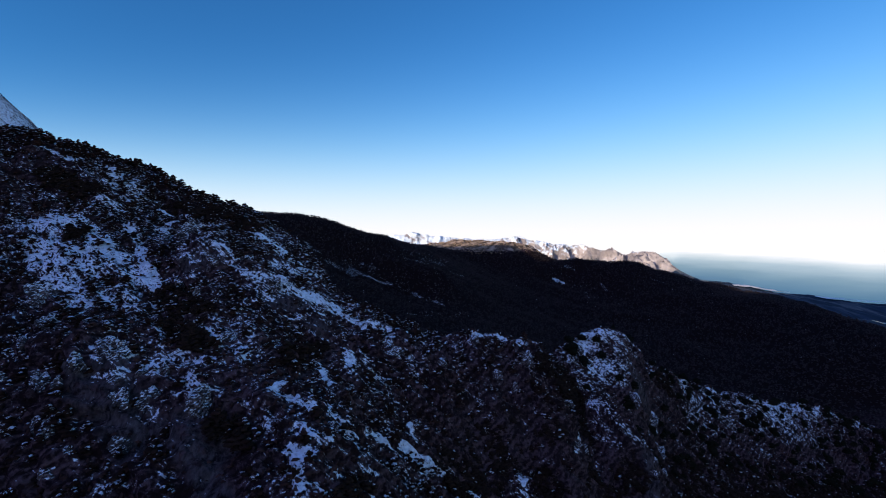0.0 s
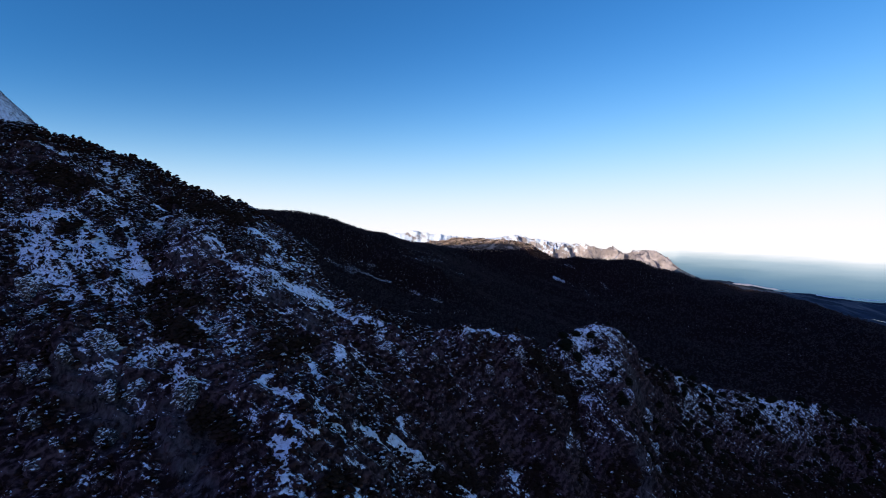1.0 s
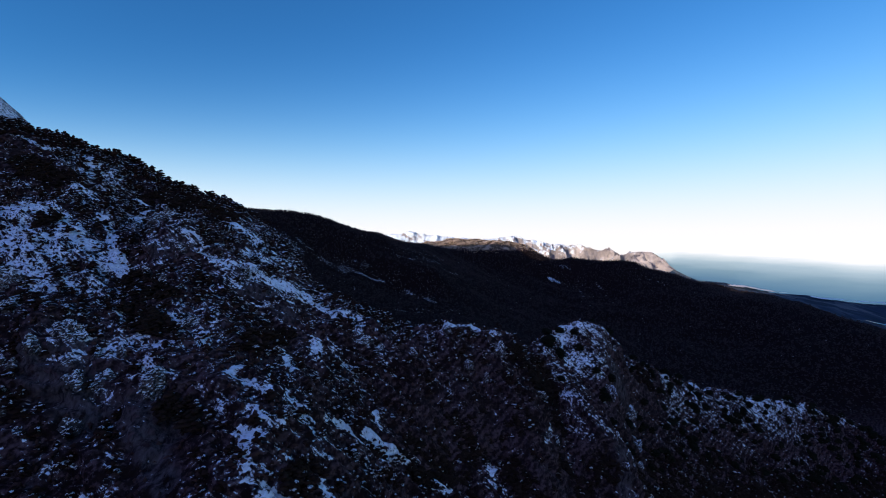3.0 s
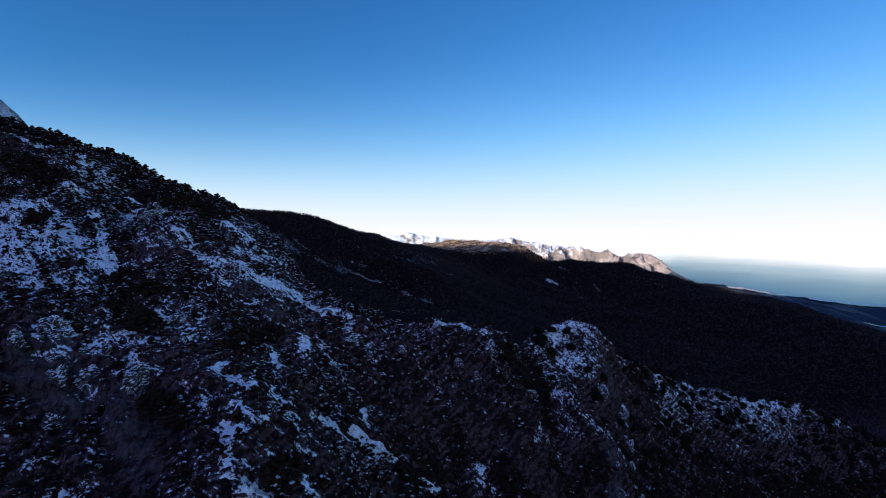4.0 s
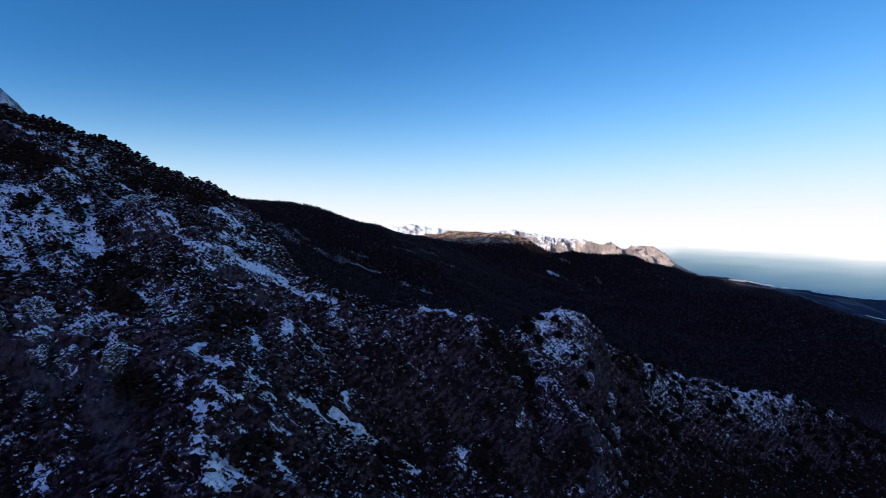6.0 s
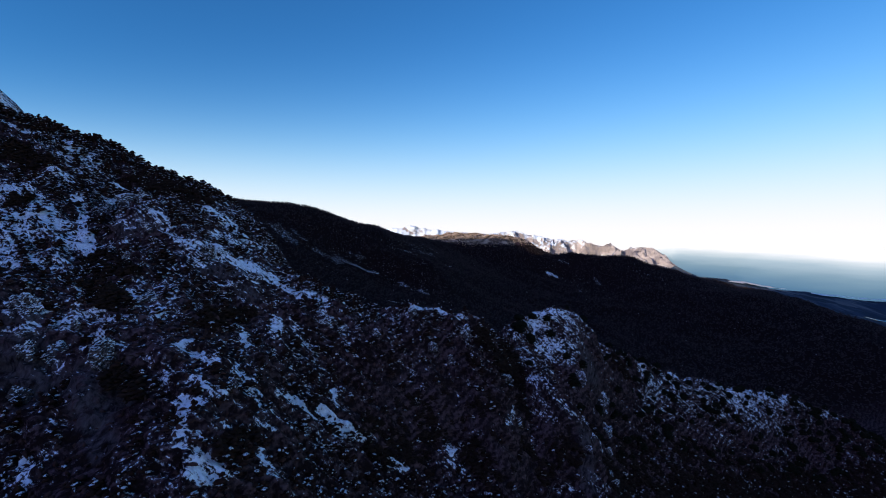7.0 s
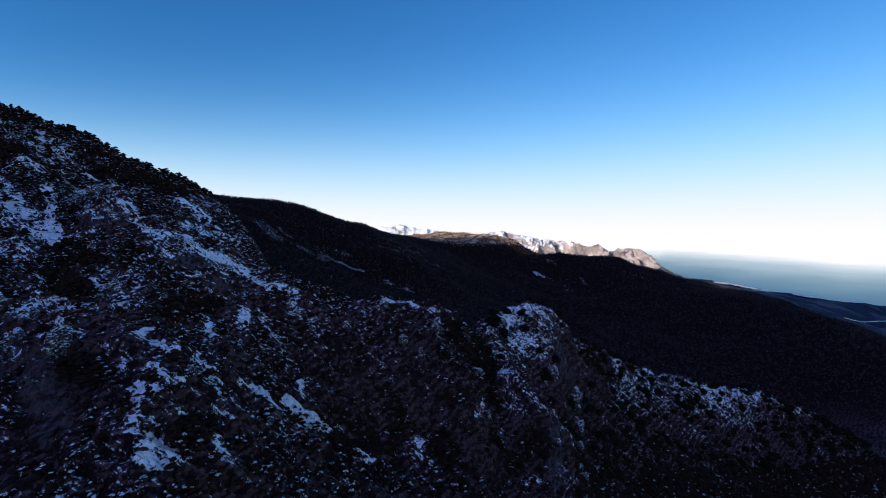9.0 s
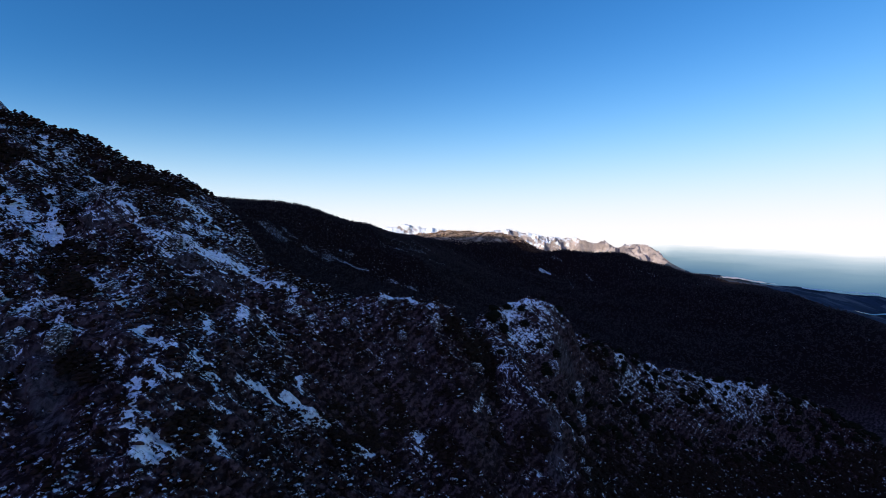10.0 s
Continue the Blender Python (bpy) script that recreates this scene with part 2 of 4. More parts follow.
# the painted haze gets thicker towards the south
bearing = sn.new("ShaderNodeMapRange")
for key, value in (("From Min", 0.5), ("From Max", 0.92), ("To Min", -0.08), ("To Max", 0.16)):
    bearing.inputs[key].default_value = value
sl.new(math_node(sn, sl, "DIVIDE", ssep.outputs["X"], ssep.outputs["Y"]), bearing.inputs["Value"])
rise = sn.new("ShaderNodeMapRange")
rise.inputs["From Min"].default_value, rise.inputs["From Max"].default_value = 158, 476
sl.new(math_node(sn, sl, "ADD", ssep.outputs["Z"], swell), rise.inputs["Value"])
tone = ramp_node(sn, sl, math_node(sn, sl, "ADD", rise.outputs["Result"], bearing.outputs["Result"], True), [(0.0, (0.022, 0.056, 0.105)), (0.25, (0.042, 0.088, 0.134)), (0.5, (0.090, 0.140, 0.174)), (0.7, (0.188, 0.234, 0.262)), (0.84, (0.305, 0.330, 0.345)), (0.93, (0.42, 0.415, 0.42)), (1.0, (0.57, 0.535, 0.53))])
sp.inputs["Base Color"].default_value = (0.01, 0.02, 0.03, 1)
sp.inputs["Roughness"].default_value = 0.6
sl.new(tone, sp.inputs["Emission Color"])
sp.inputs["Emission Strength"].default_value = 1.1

# ---- the lie of the land: crests, spurs and gullies as lines of (x, y, z) ----
LINES = {
    "main_crest": [(-1100, 850, 776), (-950, 850, 745), (-830, 860, 718), (-744, 876, 708), (-700, 884, 696), (-640, 896, 680), (-584, 904, 660), (-529, 910, 624), (-442, 930, 587), (-384, 940, 564)],
    "knoll_top": [(-71, 720, 394), (-53, 720, 382), (-35, 716, 375), (-22, 720, 370), (-4, 722, 372), (13, 716, 373), (36, 722, 367), (50, 724, 364), (72, 734, 358), (97, 733, 353), (117, 738, 352), (140, 728, 348), (152, 728, 330)],
    "knoll_spur": [(-384, 940, 566), (-319, 831, 521), (-240, 734, 472), (-182, 668, 419), (-98, 653, 375), (-20, 688, 363), (60, 707, 371), (143, 724, 347)],
    "dome_ridge": [(231, 860, 318), (249, 864, 336), (263, 872, 343), (298, 872, 351), (322, 880, 346), (345, 880, 336), (386, 896, 291), (436, 948, 258), (490, 984, 234), (528, 1000, 208), (612, 1064, 177), (686, 1082, 162), (943, 1150, 103), (1060, 1178, 62), (1159, 1200, 2), (1400, 1250, -154)],
    "upper_bowl": [(-663, 725, 562), (-494, 626, 482), (-411, 597, 444), (-354, 572, 416)],
    "inner_rib": [(-479, 817, 551), (-420, 700, 500), (-372, 600, 428), (-330, 500, 385), (-285, 440, 318), (-220, 380, 285)],
    "outer_edge": [(-920, 660, 640), (-666, 690, 545), (-502, 520, 398), (-386, 400, 283), (-250, 250, 170)],
    "middle_rib": [(-260, 516, 399), (-200, 493, 372), (-154, 470, 351), (-110, 385, 306), (-90, 308, 250), (-60, 205, 140)],
    "slope_rib": [(-150, 626, 375), (-126, 610, 354), (-80, 560, 295), (-66, 520, 283), (-25, 472, 225)],
    "stream": [(-78, 547, 281), (-47, 556, 262), (-20, 560, 240), (10, 580, 210), (38, 588, 187), (80, 570, 140), (150, 500, 60)],
    "knoll_foot": [(-2, 624, 275), (6, 634, 282), (84, 672, 296), (48, 622, 190), (112, 640, 184), (130, 618, 150)],
    "dome_gully": [(185, 800, 309), (204, 765, 283), (218, 740, 244), (228, 718, 207), (227, 690, 167), (220, 655, 126), (210, 600, 60)],
    "dome_rib": [(240, 732, 270), (252, 716, 256), (270, 707, 242), (294, 707, 227), (314, 704, 190), (322, 690, 150), (305, 630, 70)],
    "rib_back": [(262, 776, 262), (286, 762, 225), (308, 752, 190), (330, 748, 160), (348, 725, 105)],
    "dome_foot": [(244, 812, 292), (268, 803, 272), (297, 800, 261), (325, 806, 246)],
    "dome_face": [(266, 845, 300), (308, 845, 298), (335, 825, 259), (352, 800, 190), (362, 790, 140)],
    "crest_shoulder": [(-311, 915, 527), (-267, 885, 500), (-232, 850, 472), (-204, 805, 444), (-177, 760, 425)],
    "round_crag": [(-430, 505, 412), (-392, 489, 402), (-352, 478, 398), (-332, 457, 374), (-318, 432, 330)],
    "steep_crag": [(-261, 514, 402), (-247, 475, 378), (-240, 454, 366), (-220, 417, 318), (-205, 404, 288)],
    "striped_crag": [(-372, 684, 522), (-346, 656, 511), (-308, 649, 488), (-268, 643, 464), (-228, 650, 446)],
    "knoll_side": [(150, 744, 345), (162, 700, 308), (172, 680, 284), (186, 668, 246), (199, 668, 222), (190, 640, 190), (175, 600, 120)],
    "dome_shoulder": [(216, 826, 322), (228, 845, 325), (246, 790, 290)],
    "rib_face": [(263, 688, 196), (285, 690, 180), (270, 660, 130)],
    "ridge_flank": [(395, 860, 150), (470, 915, 130), (545, 970, 123), (720, 1020, 35), (892, 1080, 0), (1032, 1110, -20)],
    "ridge_back": [(330, 925, 320), (410, 970, 250), (500, 1040, 195), (590, 1100, 140), (720, 1140, 115), (960, 1205, 55), (1180, 1255, -45)],
    "side_slope": [(-94, 660, 381), (-67, 614, 316), (6, 634, 282)],
    "peak_back": [(-1420, 1700, 810), (-1520, 1800, 830), (-1650, 1950, 850), (-1800, 2200, 800)],
    "ridge_foot": [(392, 790, 67), (513, 860, 25), (664, 930, -10), (821, 985, -44), (991, 1040, -76)],
    "back_slope": [(-1000, 1250, 640), (-600, 1150, 450), (-330, 1050, 400), (-60, 850, 260), (150, 860, 220), (380, 1050, 150), (700, 1250, 60)],
    "river_valley": [(-600, 1750, 380), (-200, 1500, 230), (100, 1350, 110), (500, 1450, 0), (1000, 1600, -80), (1600, 1600, -120), (2000, 1200, -150)],
    "near_valley": [(-300, -400, 150), (0, 0, 60), (200, 300, 10), (600, 500, -50), (1100, 700, -120), (1600, 500, -150)],
    "near_side": [(-1200, -800, 700), (-900, 0, 560), (-600, 150, 400)],
    "high_peak": [(-1900, 1600, 940), (-1750, 1560, 1000), (-1640, 1560, 1050), (-1510, 1560, 1037), (-1415, 1560, 945), (-1310, 1580, 830)],
    "massif": [(-2400, -2500, 1600), (-2250, -1400, 1225), (-2200, -1000, 1290), (-2200, -600, 1310), (-2200, 400, 1280), (-2180, 800, 1190), (-2170, 1200, 1020), (-2150, 1650, 920), (-2200, 2300, 860), (-2100, 2750, 980), (-2080, 3050, 930), (-2050, 3350, 780), (-2000, 3700, 560)],
    "forest_ridge": [(-1700, 2500, 760), (-1000, 2500, 680), (-798, 2550, 688), (-621, 2600, 648), (-430, 2600, 578), (-279, 2700, 536), (-126, 3000, 494), (-110, 3500, 522)],
    "forest_spur": [(-660, 2300, 525), (-480, 2290, 432), (-320, 2300, 350), (-119, 2260, 268), (20, 2020, 205), (146, 1850, 165), (350, 1650, 60)],
    "side_valley": [(-300, 2400, 430), (-8, 2408, 380), (300, 2500, 200), (700, 2600, 90), (1200, 2200, 0)],
    "sunlit_hill": [(-108, 3650, 536), (73, 3700, 573), (300, 3700, 577), (551, 3700, 559), (710, 3700, 527), (903, 3650, 400)],
    "hill_foot": [(200, 3300, 400), (925, 3350, 245), (1300, 2900, 180), (1600, 2400, 30)],
    "dark_hills": [(903, 3650, 400), (1017, 3500, 422), (1240, 3450, 400), (1449, 3400, 408), (1690, 3300, 312), (2034, 3200, 196), (2110, 2850, 196), (2100, 2600, 184), (2057, 2400, 155), (1994, 2200, 114), (1931, 2000, 84), (1880, 1700, 10)],
    "plain": [(2250, 2400, 108), (2330, 2600, 142), (2420, 2900, 170), (2450, 3100, 190), (2600, 2000, 60), (3200, 500, -100)],
    "shore": [(2900, 2400, 150), (2703, 2800, 168), (2542, 3100, 177), (2352, 3500, 209), (2300, 3700, 243)],
    "under_sea": [(2950, 2900, 60), (2800, 3250, 60), (2650, 3700, 60), (3600, 2400, 0), (4600, 3000, 0), (4000, 4600, 0)],
    "far_floor": [(2000, 3800, 160), (1500, 4000, 200), (900, 4200, 250), (200, 4300, 300), (-800, 3800, 400), (-1800, 4600, 300), (1500, 4900, 100)],
    "rim": [(-4800, -2800, 600), (-4800, 1000, 700), (-4800, 4900, 400), (0, -2800, 300), (4800, -2800, -150), (4800, 500, -150)],
}


def densify(line, step):
    out = []
    for a, b in zip(line, line[1:]):
        a, b = np.array(a, float), np.array(b, float)
        k = max(1, int(np.hypot(*(b - a)[:2]) / step))
        out += [a + (b - a) * i / k for i in range(k)]
    return out + [np.array(line[-1], float)]


def knots():
    pts = []
    for name, line in LINES.items():
        near = max(abs(p[0]) for p in line) < 1500 and max(p[1] for p in line) < 1300
        for p in densify(line, 45 if near else 220):
            if all(np.hypot(*(p - q)[:2]) > 12 for q in pts):
                pts.append(p)
    return np.array(pts)


KNOT = knots()
NEAR_R = np.hypot(KNOT[:, None, 0] - KNOT[None, :, 0], KNOT[:, None, 1] - KNOT[None, :, 1])
K = len(KNOT)
big = np.zeros((K + 3, K + 3))
big[:K, :K] = -NEAR_R
big[:K, K] = big[K, :K] = 1
big[:K, K + 1 :] = KNOT[:, :2] / 1000
big[K + 1 :, :K] = KNOT[:, :2].T / 1000
WEIGHT = np.linalg.solve(big, np.r_[KNOT[:, 2], 0, 0, 0])


def smooth_height(x, y):
    """The land without its small relief, at arrays of x and y."""
    flat_x, flat_y = np.ravel(x), np.ravel(y)
    out = WEIGHT[K] + WEIGHT[K + 1] * flat_x / 1000 + WEIGHT[K + 2] * flat_y / 1000
    for k in range(K):
        out = out - WEIGHT[k] * np.sqrt((flat_x - KNOT[k, 0]) ** 2 + (flat_y - KNOT[k, 1]) ** 2 + 9.0)
    return out.reshape(np.shape(x))


rng = np.random.RandomState(7)
TABLE = rng.rand(256, 256)


def value_noise(x, y):
    xi, yi = np.floor(x).astype(int), np.floor(y).astype(int)
    u, v = x - xi, y - yi
    u, v = u * u * (3 - 2 * u), v * v * (3 - 2 * v)
    a, b = TABLE[xi % 256, yi % 256], TABLE[(xi + 1) % 256, yi % 256]
    c, d = TABLE[xi % 256, (yi + 1) % 256], TABLE[(xi + 1) % 256, (yi + 1) % 256]
    return (a * (1 - u) + b * u) * (1 - v) + (c * (1 - u) + d * u) * v


def fractal(x, y, size, octaves=4, ridged=False, seed=0.0):
    total, amp, norm = 0.0, 1.0, 0.0
    x, y = x / size + 17.3 * seed, y / size + 9.1 * seed
    for _ in range(octaves):
        n = value_noise(x, y)
        total = total + amp * ((1 - np.abs(2 * n - 1)) if ridged else n)
        norm, amp = norm + amp, amp * 0.5
        x, y = x * 1.9 * 0.8 - y * 1.9 * 0.6 + 3.1, x * 1.9 * 0.6 + y * 1.9 * 0.8 + 1.7
    return total / norm


def height(x, y):
    x, y = np.asarray(x, float), np.asarray(y, float)
    z = smooth_height(x, y)
    far = np.clip((y - 1300) / 900, 0, 1)
    crag = fractal(x + 0.4 * z, y - 0.3 * z, 60, 4, True, 1.0) - 0.6
    crag = crag * (1 - 0.8 * np.exp(-((x - 305) ** 2 + (y - 865) ** 2) / 90**2))
    lump = fractal(x, y, 140, 3, False, 2.0) - 0.5
    z = z + (1 - far) * (32 * crag + 8 * lump) + far * (40 * (fractal(x, y, 260, 5, True, 3.0) - 0.62))
    return z


def spaced(stops):
    """A line of coordinates from (where, step) pairs: the step holds from there to the next."""
    out = []
    for (a, step), (b, _) in zip(stops, stops[1:]):
        out += list(np.linspace(a, b, max(2, int(round((b - a) / step)) + 1))[:-1])
    return np.array(out + [stops[-1][0]])


# snow that lies deep: from, to on the plan, half width, depth of cover
UPPER_FIELDS = [
    (-602, 694, -574, 701, 19.0, 0.9), (-566, 706, -494, 664, 12.4, 1.0), (-559, 651, -480, 601, 27.6, 0.65), (-510, 641, -461, 659, 13.7, 0.85), (-454, 631, -423, 622, 15.9, 0.45), (-509, 742, -441, 673, 6.6, 1.2),
    (-437, 665, -394, 629, 6.0, 0.9), (-418, 625, -386, 618, 6.7, 0.8), (-387, 615, -361, 581, 4.6, 0.9), (-337, 542, -318, 522, 4.1, 0.6), (-721, 836, -676, 833, 7.1, 0.9), (-650, 862, -596, 848, 8.2, 0.9),
    (-590, 770, -549, 766, 14.9, 0.35), (-585, 834, -539, 815, 18.1, 0.35), (-517, 813, -481, 835, 6.2, 0.8), (-470, 769, -456, 820, 7.1, 0.9),
]
CREST_FIELDS = [
    (-371, 670, -316, 648, 3.8, 0.7), (-372, 636, -343, 640, 14.2, 0.25), (-319, 652, -276, 640, 8.2, 0.65), (-273, 636, -234, 644, 7.1, 0.7), (-236, 648, -194, 663, 9.7, 0.72), (-200, 667, -157, 675, 9.7, 0.75),
    (-163, 679, -113, 669, 7.8, 0.72), (-118, 669, -82, 676, 6.0, 0.7), (-321, 784, -281, 804, 11.9, 0.75), (-300, 781, -221, 752, 20.6, 0.75), (-249, 702, -221, 708, 12.3, 0.6), (-260, 633, -233, 626, 11.3, 0.45),
    (-421, 584, -367, 561, 13.6, 0.35), (-432, 556, -422, 572, 6.5, 1.0), (-498, 588, -448, 558, 10.7, 0.7), (-367, 509, -357, 512, 4.1, 0.5),
]
CRAG_SNOW = [
    (-369, 487, -349, 489, 4.0, 1.0), (-349, 489, -332, 486, 3.2, 0.8), (-365, 477, -336, 467, 2.4, 0.6), (-353, 464, -327, 463, 3.1, 0.8), (-335, 466, -322, 475, 2.3, 0.6), (-307, 498, -293, 495, 5.4, 0.5),
    (-286, 502, -264, 498, 4.5, 0.8), (-307, 482, -299, 479, 6.1, 0.6), (-262, 477, -249, 459, 5.7, 0.8), (-262, 462, -225, 453, 6.3, 0.5), (-242, 452, -234, 441, 3.4, 0.7), (-280, 540, -262, 520, 6.2, 0.8),
    (-227, 521, -219, 507, 5.2, 1.0), (-297, 462, -282, 451, 5.9, 0.6), (-302, 448, -276, 447, 5.8, 0.4), (-189, 449, -166, 434, 5.8, 0.5),
]
SLOPE_SNOW = [
    (-173, 465, -166, 486, 4.0, 1.0), (-167, 464, -149, 464, 3.9, 0.9), (-152, 464, -133, 460, 3.9, 0.7), (-153, 564, -135, 536, 4.4, 0.8), (-127, 613, -120, 591, 5.5, 0.8), (-107, 621, -73, 608, 5.6, 0.55),
    (-79, 663, -53, 655, 8.4, 0.35), (-48, 651, -29, 639, 7.4, 0.5), (-67, 600, -61, 591, 6.2, 0.5), (-133, 426, -110, 421, 5.4, 0.75), (-118, 471, -92, 458, 8.3, 0.6), (-98, 405, -90, 409, 4.0, 0.8),
    (-82, 431, -70, 442, 4.9, 0.5), (-127, 404, -130, 395, 7.6, 1.0), (-122, 388, -111, 370, 5.0, 0.85), (-105, 378, -93, 374, 6.1, 0.5),
]
LOWER_SNOW = [
    (-101, 360, -80, 375, 4.9, 0.85), (-94, 356, -76, 365, 5.4, 0.7), (-124, 362, -96, 360, 3.3, 0.4), (-66, 414, -57, 404, 4.1, 0.8), (-56, 402, -43, 408, 4.7, 0.6), (-249, 378, -235, 364, 8.0, 0.62),
    (-236, 381, -230, 379, 6.0, 0.62), (-297, 399, -286, 403, 7.0, 0.3), (-243, 405, -239, 402, 5.3, 0.4), (-89, 509, -74, 532, 6.5, 1.2), (-74, 532, -60, 530, 6.5, 1.3), (-48, 549, -25, 555, 5.6, 1.3),
    (-25, 555, 10, 583, 7.5, 1.3), (-42, 585, -36, 567, 3.1, 0.8), (-43, 516, -20, 528, 7.1, 0.4), (14, 573, 35, 580, 5.0, 1.3),
]
KNOLL_SNOW = [
    (32, 578, 49, 590, 6.4, 1.3), (46, 706, 85, 734, 5.0, 1.1), (85, 732, 125, 725, 6.5, 0.85), (115, 701, 133, 706, 7.1, 0.3), (53, 663, 57, 662, 6.8, 0.5), (69, 656, 77, 651, 5.1, 0.5),
    (98, 647, 110, 651, 6.0, 0.5), (105, 636, 109, 634, 6.0, 0.9), (125, 640, 141, 642, 4.3, 0.6), (141, 643, 153, 641, 5.2, 0.6), (109, 625, 124, 623, 8.6, 0.6), (186, 655, 199, 679, 5.3, 0.8),
    (265, 660, 281, 660, 5.7, 0.6),
]
DOME_SNOW = [
    (260, 852, 312, 873, 17.7, 0.55), (313, 876, 358, 882, 16.0, 0.5), (275, 826, 310, 826, 19.4, 0.55), (286, 811, 334, 837, 7.6, 0.5), (341, 862, 371, 888, 10.3, 0.4), (304, 860, 351, 877, 20.3, 0.45),
    (215, 805, 229, 801, 9.2, 0.4), (234, 773, 269, 783, 14.1, 0.3), (243, 730, 247, 709, 11.4, 0.7), (253, 718, 284, 702, 8.6, 0.7), (284, 700, 306, 702, 6.7, 0.65), (262, 696, 270, 694, 7.6, 0.6),
    (308, 701, 307, 691, 4.8, 0.3),
]
RIDGE_SNOW = [
    (516, 987, 544, 985, 18.0, 0.85), (524, 969, 952, 1130, 41.6, 0.55), (580, 1023, 584, 1003, 14.5, 0.5), (671, 1073, 772, 1086, 20.9, 0.4), (623, 1007, 798, 1085, 17.3, 0.4),
    (793, 1141, 933, 1141, 12.4, 0.7), (933, 1141, 989, 1142, 14.7, 0.5), (990, 1143, 1081, 1168, 7.7, 0.6), (668, 1000, 757, 1042, 15.7, 0.3), (833, 1058, 881, 1071, 13.8, 0.3),
]
FAR_SNOW = [
    (-361, 2257, -264, 2281, 14.2, 1.5), (-452, 2261, -353, 2257, 17.1, 1.15), (-687, 2276, -649, 2262, 14.7, 1.4), (-630, 2248, -603, 2251, 8.7, 1.35), (-545, 2213, -521, 2229, 8.5, 1.25), (-98, 2587, -5, 2705, 29.3, 1.15),
    (-140, 2276, -101, 2245, 11.2, 1.35), (-42, 2183, 0, 2153, 13.4, 1.2), (815, 3360, 871, 3347, 21.2, 1.55), (-413, 2344, -353, 2332, 14.7, 1.05), (-770, 2250, -640, 2155, 37.4, 1.05),
]
PEAK_SNOW = [
    (-200, 2498, -124, 2521, 18.6, 0.95), (-553, 2222, -441, 2214, 31.0, 1.05), (-154, 1891, -52, 1939, 7.2, 1.15), (47, 2560, 111, 2660, 16.1, 1.05), (932, 3470, 981, 3428, 17.5, 1.1), (1433, 3150, 1497, 3102, 12.7, 0.95),
    (982, 3188, 961, 3008, 12.0, 0.95), (1112, 3230, 1121, 3135, 12.4, 0.95), (-1460, 1560, -1700, 1570, 260, 1.55), (300, 3612, 335, 3640, 12, 1.5), (350, 3640, 372, 3655, 8, 1.4),
]
RIM_SNOW = [
    (326, 777, 340, 778, 4.3, 0.9), (341, 776, 362, 773, 3.5, 1.0), (363, 772, 389, 775, 3.6, 1.0), (314, 672, 330, 671, 7.8, 0.6), (601, 1025, 734, 1080, 9.2, 0.7), (-137, 409, -118, 404, 5.3, 1.0),
    (-118, 379, -110, 371, 3.9, 1.0), (-94, 371, -82, 379, 4.4, 0.9), (-93, 359, -80, 365, 6.5, 0.9), (-71, 414, -60, 405, 2.9, 0.9), (-64, 650, -45, 659, 5.0, 0.4), (-177, 448, -159, 436, 3.8, 0.6),
]
FLANK_SNOW = [
    (612, 1052, 800, 1104, 7.0, 0.8), (800, 1104, 960, 1146, 7.0, 0.9), (960, 1146, 1080, 1172, 6.0, 0.8), (341, 860, 365, 862, 12.5, 0.4), (530, 955, 784, 1064, 24.2, 0.22),
]
SNOWFIELDS = FLANK_SNOW + PEAK_SNOW + RIM_SNOW + UPPER_FIELDS + CREST_FIELDS + CRAG_SNOW + SLOPE_SNOW + LOWER_SNOW + KNOLL_SNOW + DOME_SNOW + RIDGE_SNOW + FAR_SNOW

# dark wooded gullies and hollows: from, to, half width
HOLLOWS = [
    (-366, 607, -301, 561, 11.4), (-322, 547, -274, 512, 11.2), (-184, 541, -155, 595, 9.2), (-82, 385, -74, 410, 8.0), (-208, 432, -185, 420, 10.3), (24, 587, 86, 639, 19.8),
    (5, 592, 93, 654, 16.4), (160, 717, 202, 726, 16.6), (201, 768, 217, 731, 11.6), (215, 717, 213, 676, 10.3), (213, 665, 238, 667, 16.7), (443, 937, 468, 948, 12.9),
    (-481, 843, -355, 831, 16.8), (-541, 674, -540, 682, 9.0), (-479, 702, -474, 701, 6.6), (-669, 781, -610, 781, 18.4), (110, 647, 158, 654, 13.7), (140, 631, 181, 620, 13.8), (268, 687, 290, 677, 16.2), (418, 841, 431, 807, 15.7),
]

# forest whose crowns carry snow: from, to, half width, share
DUSTED = [
    (-232, 2512, 1, 2834, 46.2, 1.0), (-84, 2525, -39, 2277, 26.7, 0.8), (-464, 2311, -208, 2326, 37.7, 1.0), (-200, 2267, 0, 2153, 24.7, 0.8), (-771, 2216, -586, 2197, 34.5, 0.9), (-609, 2418, -263, 2513, 49.7, 0.4),
    (-501, 2042, -345, 2021, 30.9, 0.4), (-131, 1893, 105, 2058, 17.2, 0.6), (819, 3437, 996, 3237, 55.1, 0.4), (1383, 3218, 1524, 3016, 42.0, 0.35), (-259, 1830, -210, 1806, 18.3, 0.5),
]

# bare rock faces: from, to, half width
FACES = [
    (-329, 451, -284, 443, 19.3), (-248, 432, -211, 417, 14.6), (-207, 405, -185, 381, 10.0), (-349, 472, -333, 480, 7.8), (359, 856, 382, 839, 19.6), (310, 694, 309, 669, 10.7),
    (-224, 624, -200, 639, 11.9), (-179, 619, -164, 618, 9.0), (-347, 635, -319, 640, 13.9), (-446, 722, -420, 699, 9.7), (-372, 460, -352, 451, 11.0),
]


